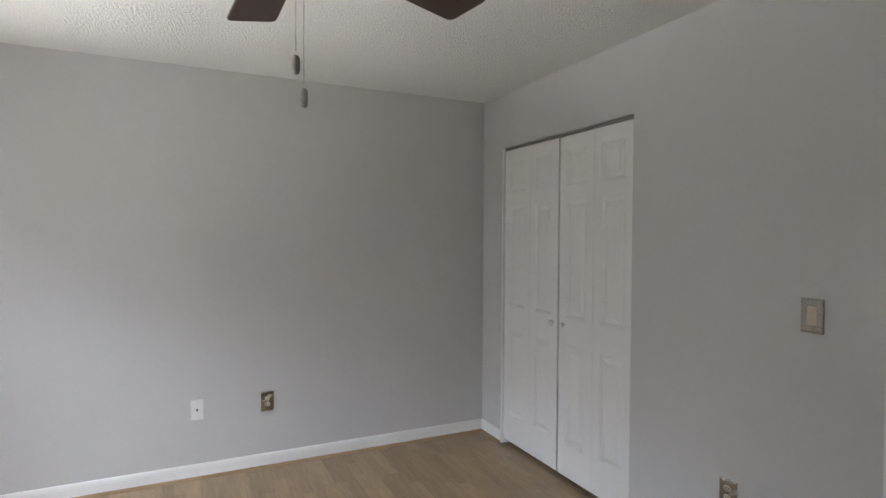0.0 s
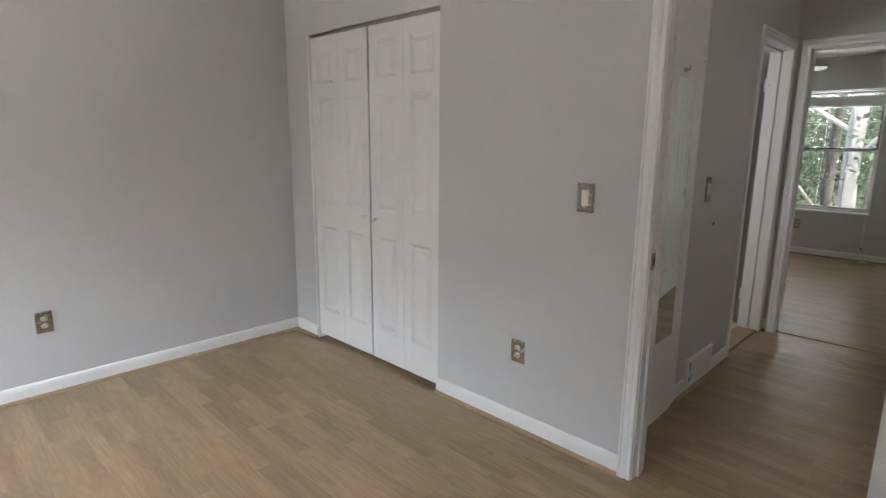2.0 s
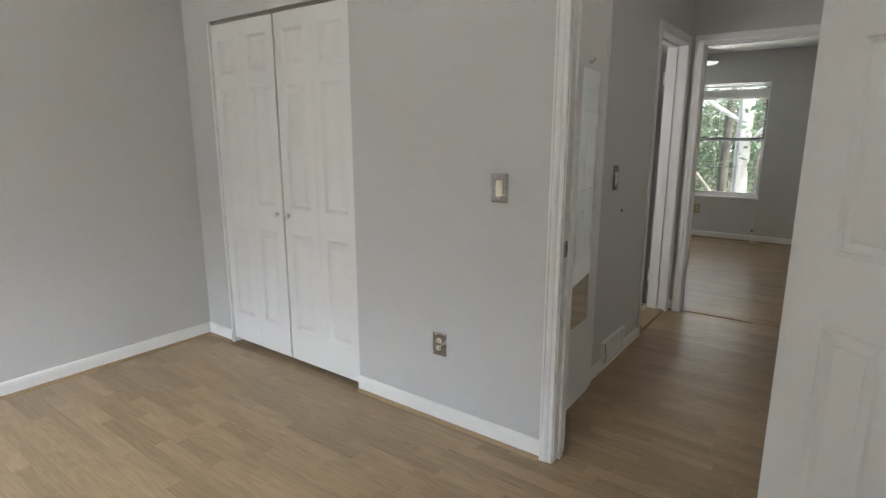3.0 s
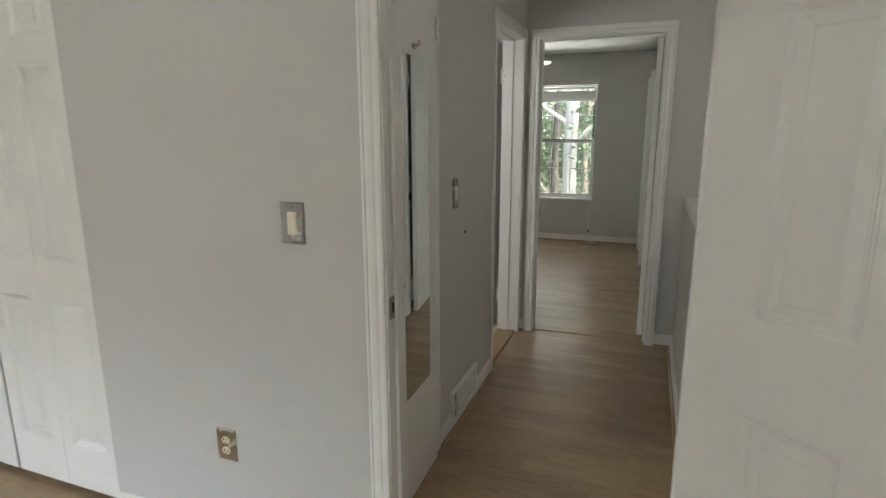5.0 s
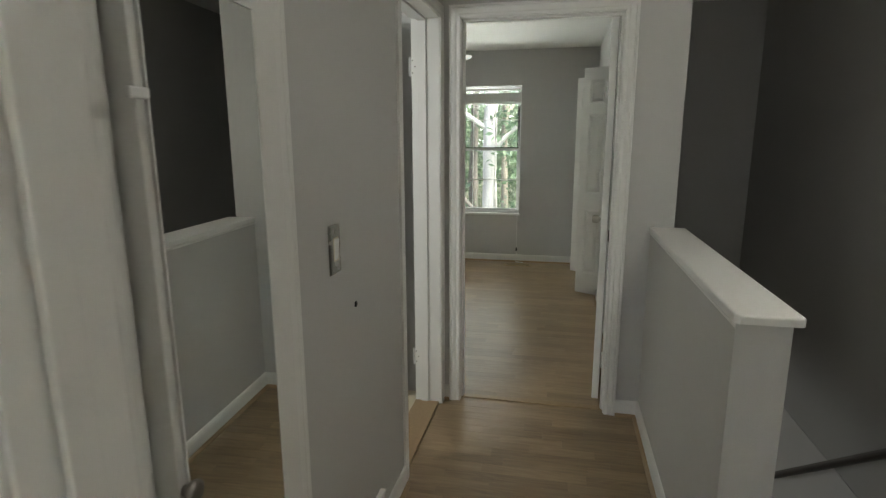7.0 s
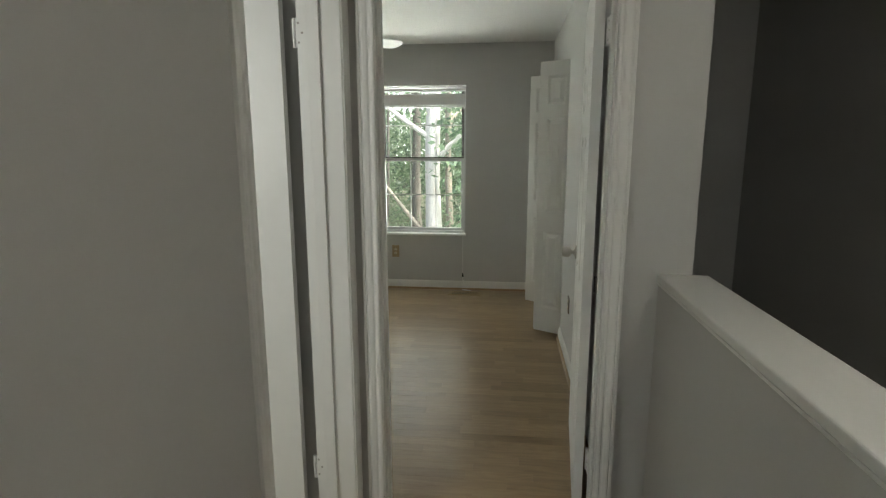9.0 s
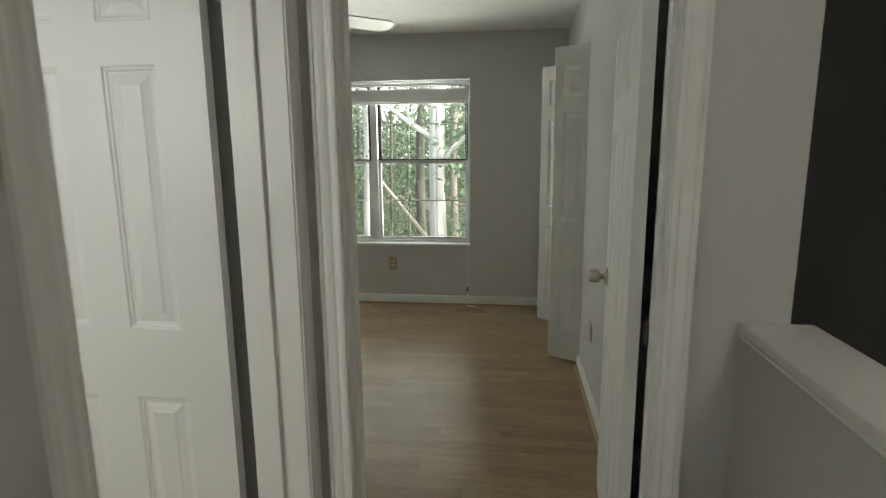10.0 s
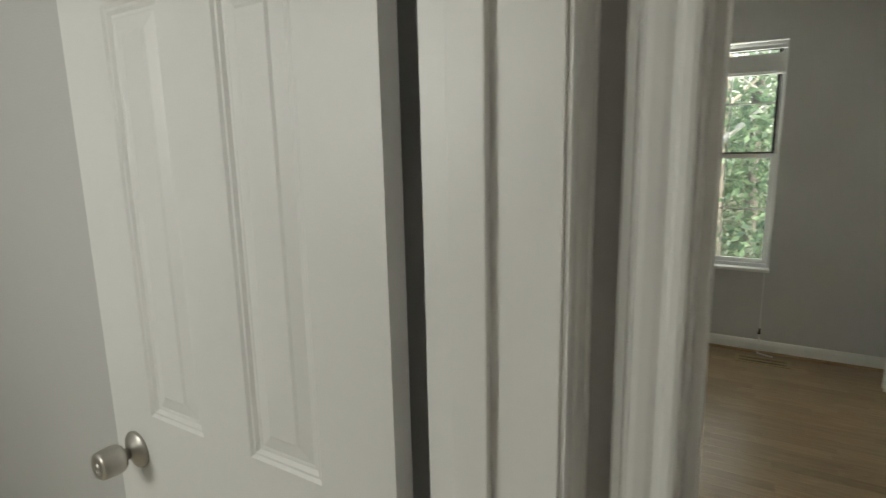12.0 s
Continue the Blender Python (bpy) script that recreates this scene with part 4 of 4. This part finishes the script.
def tree(x, y, r, height, bark, limbs, leaf_mat, clump_z, label, clump_n=26, spread=1.6, lean=0.0, per=60, size=0.055):
    t = empty("tree", pose(x, y, -3.0), label, "tree", "trees outside the window")
    bm = bmesh.new()
    pts = [(lean * z * 0.02 + 0.05 * math.sin(z * 0.7 + x), 0.04 * math.cos(z * 0.9 + y) + lean * z * 0.03, z) for z in np.linspace(-0.2, height, 14)]
    limb(bm, pts, r, r * 0.35, 12)
    part("trunk", bm, bark, t)
    ends = []
    for z, az, el, ln, rr in limbs:
        bm = bmesh.new()
        d = Vector((math.cos(radians(az)) * math.cos(radians(el)), math.sin(radians(az)) * math.cos(radians(el)), math.sin(radians(el))))
        ps = [Vector((lean * z * 0.02, lean * z * 0.03, z)) + d * ln * k / 6 + Vector((0, 0.05 * math.sin(k * 1.7), -0.012 * k * k * ln / 6)) for k in range(7)]
        limb(bm, ps, rr, rr * 0.3, 8)
        part("limb", bm, bark, t)
        ends.append(ps[-1])
    cl = [tuple(e + Vector(rng.normal(size=3) * 0.5)) for e in ends for _ in range(3)]
    cl += [(rng.normal() * spread, rng.normal() * spread, rng.uniform(*clump_z)) for _ in range(clump_n)]
    crown("crown", rng, cl, per * 1.25, size, (0.40, 0.40, 0.26), leaf_mat, t)
    return t


TREES = [
    (16.0, 2.56, 0.225, 13, BARK, [(4.60, 97, 36, 4.2, 0.06), (4.05, -83, 47, 3.6, 0.06), (7.5, 200, 30, 3, 0.07)], LEAF, (6.0, 12), "pale forked hardwood tree with green crown", 14, 2.0, 0.0),
    (20.0, 3.60, 0.18, 14, BARK2, [(6, 70, 35, 3, 0.08), (8, 250, 30, 3, 0.07)], LEAF, (5.0, 13), "grey-brown straight forest tree", 14, 1.8, 0.0),
    (18.0, 2.40, 0.12, 12, BARK3, [(5, -30, 40, 2.5, 0.05), (6.5, 100, 40, 2.5, 0.05)], LEAF, (7.0, 11), "slim pale tree with a leafy crown", 12, 1.4, 0.0),
    (19.0, 4.30, 0.06, 9, BARK2, [(5, 70, 50, 1.5, 0.025), (6, 250, 50, 1.5, 0.025)], LEAF, (4, 9), "thin grey-brown sapling between larger trees", 14, 0.9, 0.0),
    (15.3, 1.30, 0.03, 6.5, BARK2, [(2.6, 300, 40, 1.0, 0.015), (3.4, 340, 40, 1.0, 0.015), (4.2, 20, 35, 1.0, 0.015)], LEAF3, (1.9, 6.4), "young broad-leaved tree beside the pale trunk", 22, 0.20, 0.0),
    (17.0, 0.6, 0.12, 12, BARK, [(3.5, -30, 40, 2.0, 0.05), (4.5, 100, 40, 2.0, 0.05)], LEAF, (1.5, 10), "slim tree with low leafy branches", 20, 1.3, 0.0),
    (19.0, 5.05, 0.10, 13, BARK, [(6, 40, 35, 3, 0.06)], LEAF, (5.0, 12), "slim pale forest tree", 14, 1.8, -0.2),
    (22.0, 7.3, 0.09, 13, BARK2, [(6, 140, 35, 3, 0.05)], LEAF2, (4.8, 12), "slim dark forest tree", 14, 2.0, 0.1),
    (18.0, 7.6, 0.20, 13, BARK2, [(5, 10, 35, 3, 0.06)], LEAF, (5.0, 12), "grey forest tree with hanging foliage", 14, 2.0, 0.0),
    (24.0, 2.0, 0.22, 14, BARK2, [(6, 10, 35, 3, 0.06)], LEAF2, (4.8, 13), "dark forest tree deep in the wood", 14, 2.4, 0.0),
    (23.0, -1.5, 0.22, 14, BARK2, [(6, 60, 35, 3, 0.06)], LEAF, (5.0, 13), "leafy green forest tree behind others", 14, 2.4, 0.0),
    (26.0, 9.0, 0.22, 14, BARK2, [(6, 60, 35, 3, 0.06)], LEAF2, (4.8, 13), "dark forest tree deep in the wood", 14, 2.6, 0.0),
    (27.0, 7.4, 0.12, 14, BARK2, [(6, 60, 35, 3, 0.06)], LEAF, (5.0, 13), "slim grey forest tree deep in the wood", 14, 2.6, 0.0),
    (16.5, -2.2, 0.2, 13, BARK, [(5, 100, 35, 3, 0.06)], LEAF, (2, 12), "leafy green tree beside the house", 36, 1.8, 0.0),
]
for x, y, r, h, bark, limbs, lm, cz, label, n, sp, ln in TREES:
    tree(x, y, r, h, bark, limbs, lm, cz, label, n, sp, ln, size=0.085 if lm is LEAF3 else 0.055)

# a dead limb leaning against the fork
bm = bmesh.new()
limb(bm, [(15.7, 2.0, -1.5), (15.7, 2.75, -0.57), (15.8, 3.3, 0.08), (15.9, 3.83, 0.71)], 0.07, 0.03, 8)
thing("fallen_limb", bm, BARK3, "bare tan limb leaning against a tree", "branch")

# bright hazy sky behind the woods
bm = bmesh.new()
ys = np.linspace(-60, 66, 19)
cols = [[bm.verts.new((62 - 0.006 * (y - 3) ** 2, y, z)) for z in (-0.5, 12.0, 40.0)] for y in ys]
for p, q in zip(cols, cols[1:]):
    for k in range(2):
        bm.faces.new((p[k], q[k], q[k + 1], p[k + 1]))
thing("backdrop", bm, HAZE, "pale hazy daylight sky beyond the woods", "sky", "", "structure")

# undergrowth, saplings and far foliage
cl = [(rng.uniform(17.2, 30), rng.uniform(-6, 14), rng.uniform(-2.9, -0.6)) for _ in range(240)]
tagged(crown("undergrowth", rng, cl, 130, 0.05, (0.55, 0.55, 0.32), LEAF), "green undergrowth on the forest floor", "undergrowth", "", "stuff")
cl = [(rng.uniform(19, 29), rng.uniform(-5, 14), rng.uniform(-1.2, 2.9)) for _ in range(125)]
tagged(crown("understory", rng, cl, 100, 0.058, (0.65, 0.65, 0.22), LEAF), "light green sapling foliage between the trunks", "foliage", "", "stuff")
cl = [(rng.uniform(27, 42), rng.uniform(-14, 26), rng.uniform(-2.5, 2.0) + abs(rng.normal()) * 2.4) for _ in range(560)]
tagged(crown("far_woods", rng, cl, 120, 0.14, (1.0, 1.0, 0.6), LEAF), "dense green woods in the distance", "woods", "", "stuff")


# ---- laminate strips, last ----
def strip_mesh(w, l):
    bm = bmesh.new()
    c = 0.0005
    lo = [bm.verts.new((x, y, -0.009)) for x, y in ((0, 0), (w, 0), (w, l), (0, l))]
    md = [bm.verts.new((x, y, -c * 0.5)) for x, y in ((0, 0), (w, 0), (w, l), (0, l))]
    hi = [bm.verts.new((x, y, 0)) for x, y in ((c, c), (w - c, c), (w - c, l - c), (c, l - c))]
    for a, b in ((lo, md), (md, hi)):
        for i in range(4):
            bm.faces.new((a[i], a[(i + 1) % 4], b[(i + 1) % 4], b[i]))
    bm.faces.new(hi)
    return bm


floor_ob = bpy.data.objects["floor"]
SW, LENGTHS = 0.0655, (0.30, 0.38, 0.46, 0.54)
shared = {l: mesh_of("laminate_strip", strip_mesh(SW - 0.0004, l - 0.0005), PLANK) for l in LENGTHS}
prng = random.Random(3)
fv, ff = [], []
made = 0


def floor_span(x):
    """How far the laminate reaches along y in the row of strips at x."""
    if x < E_X2 + 0.6:
        return (S_Y, N_Y) if x < E_X2 - SW else (STAIR_Y, N_Y)
    if x < HW_X - SW:
        return STAIR_Y, HALL_N2
    if x < FAR_X2 - SW:
        return HW_Y1 - 0.01, HALL_N2
    return (R_Y - 0.7 if x > STAIR_X + 0.1 else R_Y - 0.1), N_Y - 0.1


c = 0.0005
for i in range(math.floor(W_X / SW), math.ceil(END_X / SW)):
    x = i * SW
    y0, y1 = floor_span(x)
    y = y0 - prng.uniform(0, 0.45)
    while y < y1:
        l = prng.choice(LENGTHS)
        near = 1.0 < x < 2.5 and 1.3 < y < 3.5 or 2.4 < x < 4.4 and 0.4 < y < 1.2
        if near and y >= y0 and y + l <= y1 and made < 300:
            ob = new("laminate_strip", shared[l])
            ob.parent = floor_ob
            ob.location = (x, y, 0)
            made += 1
        else:
            a, b = max(y, y0), min(y + l, y1)
            if b - a > 0.01:
                k = len(fv)
                fv += [(x, a, -0.0006), (x + SW - 0.0004, a, -0.0006), (x + SW - 0.0004, b - 0.0005, -0.0006), (x, b - 0.0005, -0.0006),
                       (x + c, a + c, 0), (x + SW - 0.0004 - c, a + c, 0), (x + SW - 0.0004 - c, b - 0.0005 - c, 0), (x + c, b - 0.0005 - c, 0)]
                ff += [(k + 4, k + 5, k + 6, k + 7)] + [(k + q, k + (q + 1) % 4, k + 4 + (q + 1) % 4, k + 4 + q) for q in range(4)]
        y += l
me = bpy.data.meshes.new("laminate_field")
me.from_pydata(fv, [], ff)
me.materials.append(PLANKS)
tagged(new("laminate_field", me), "", "", "", "stuff").parent = floor_ob
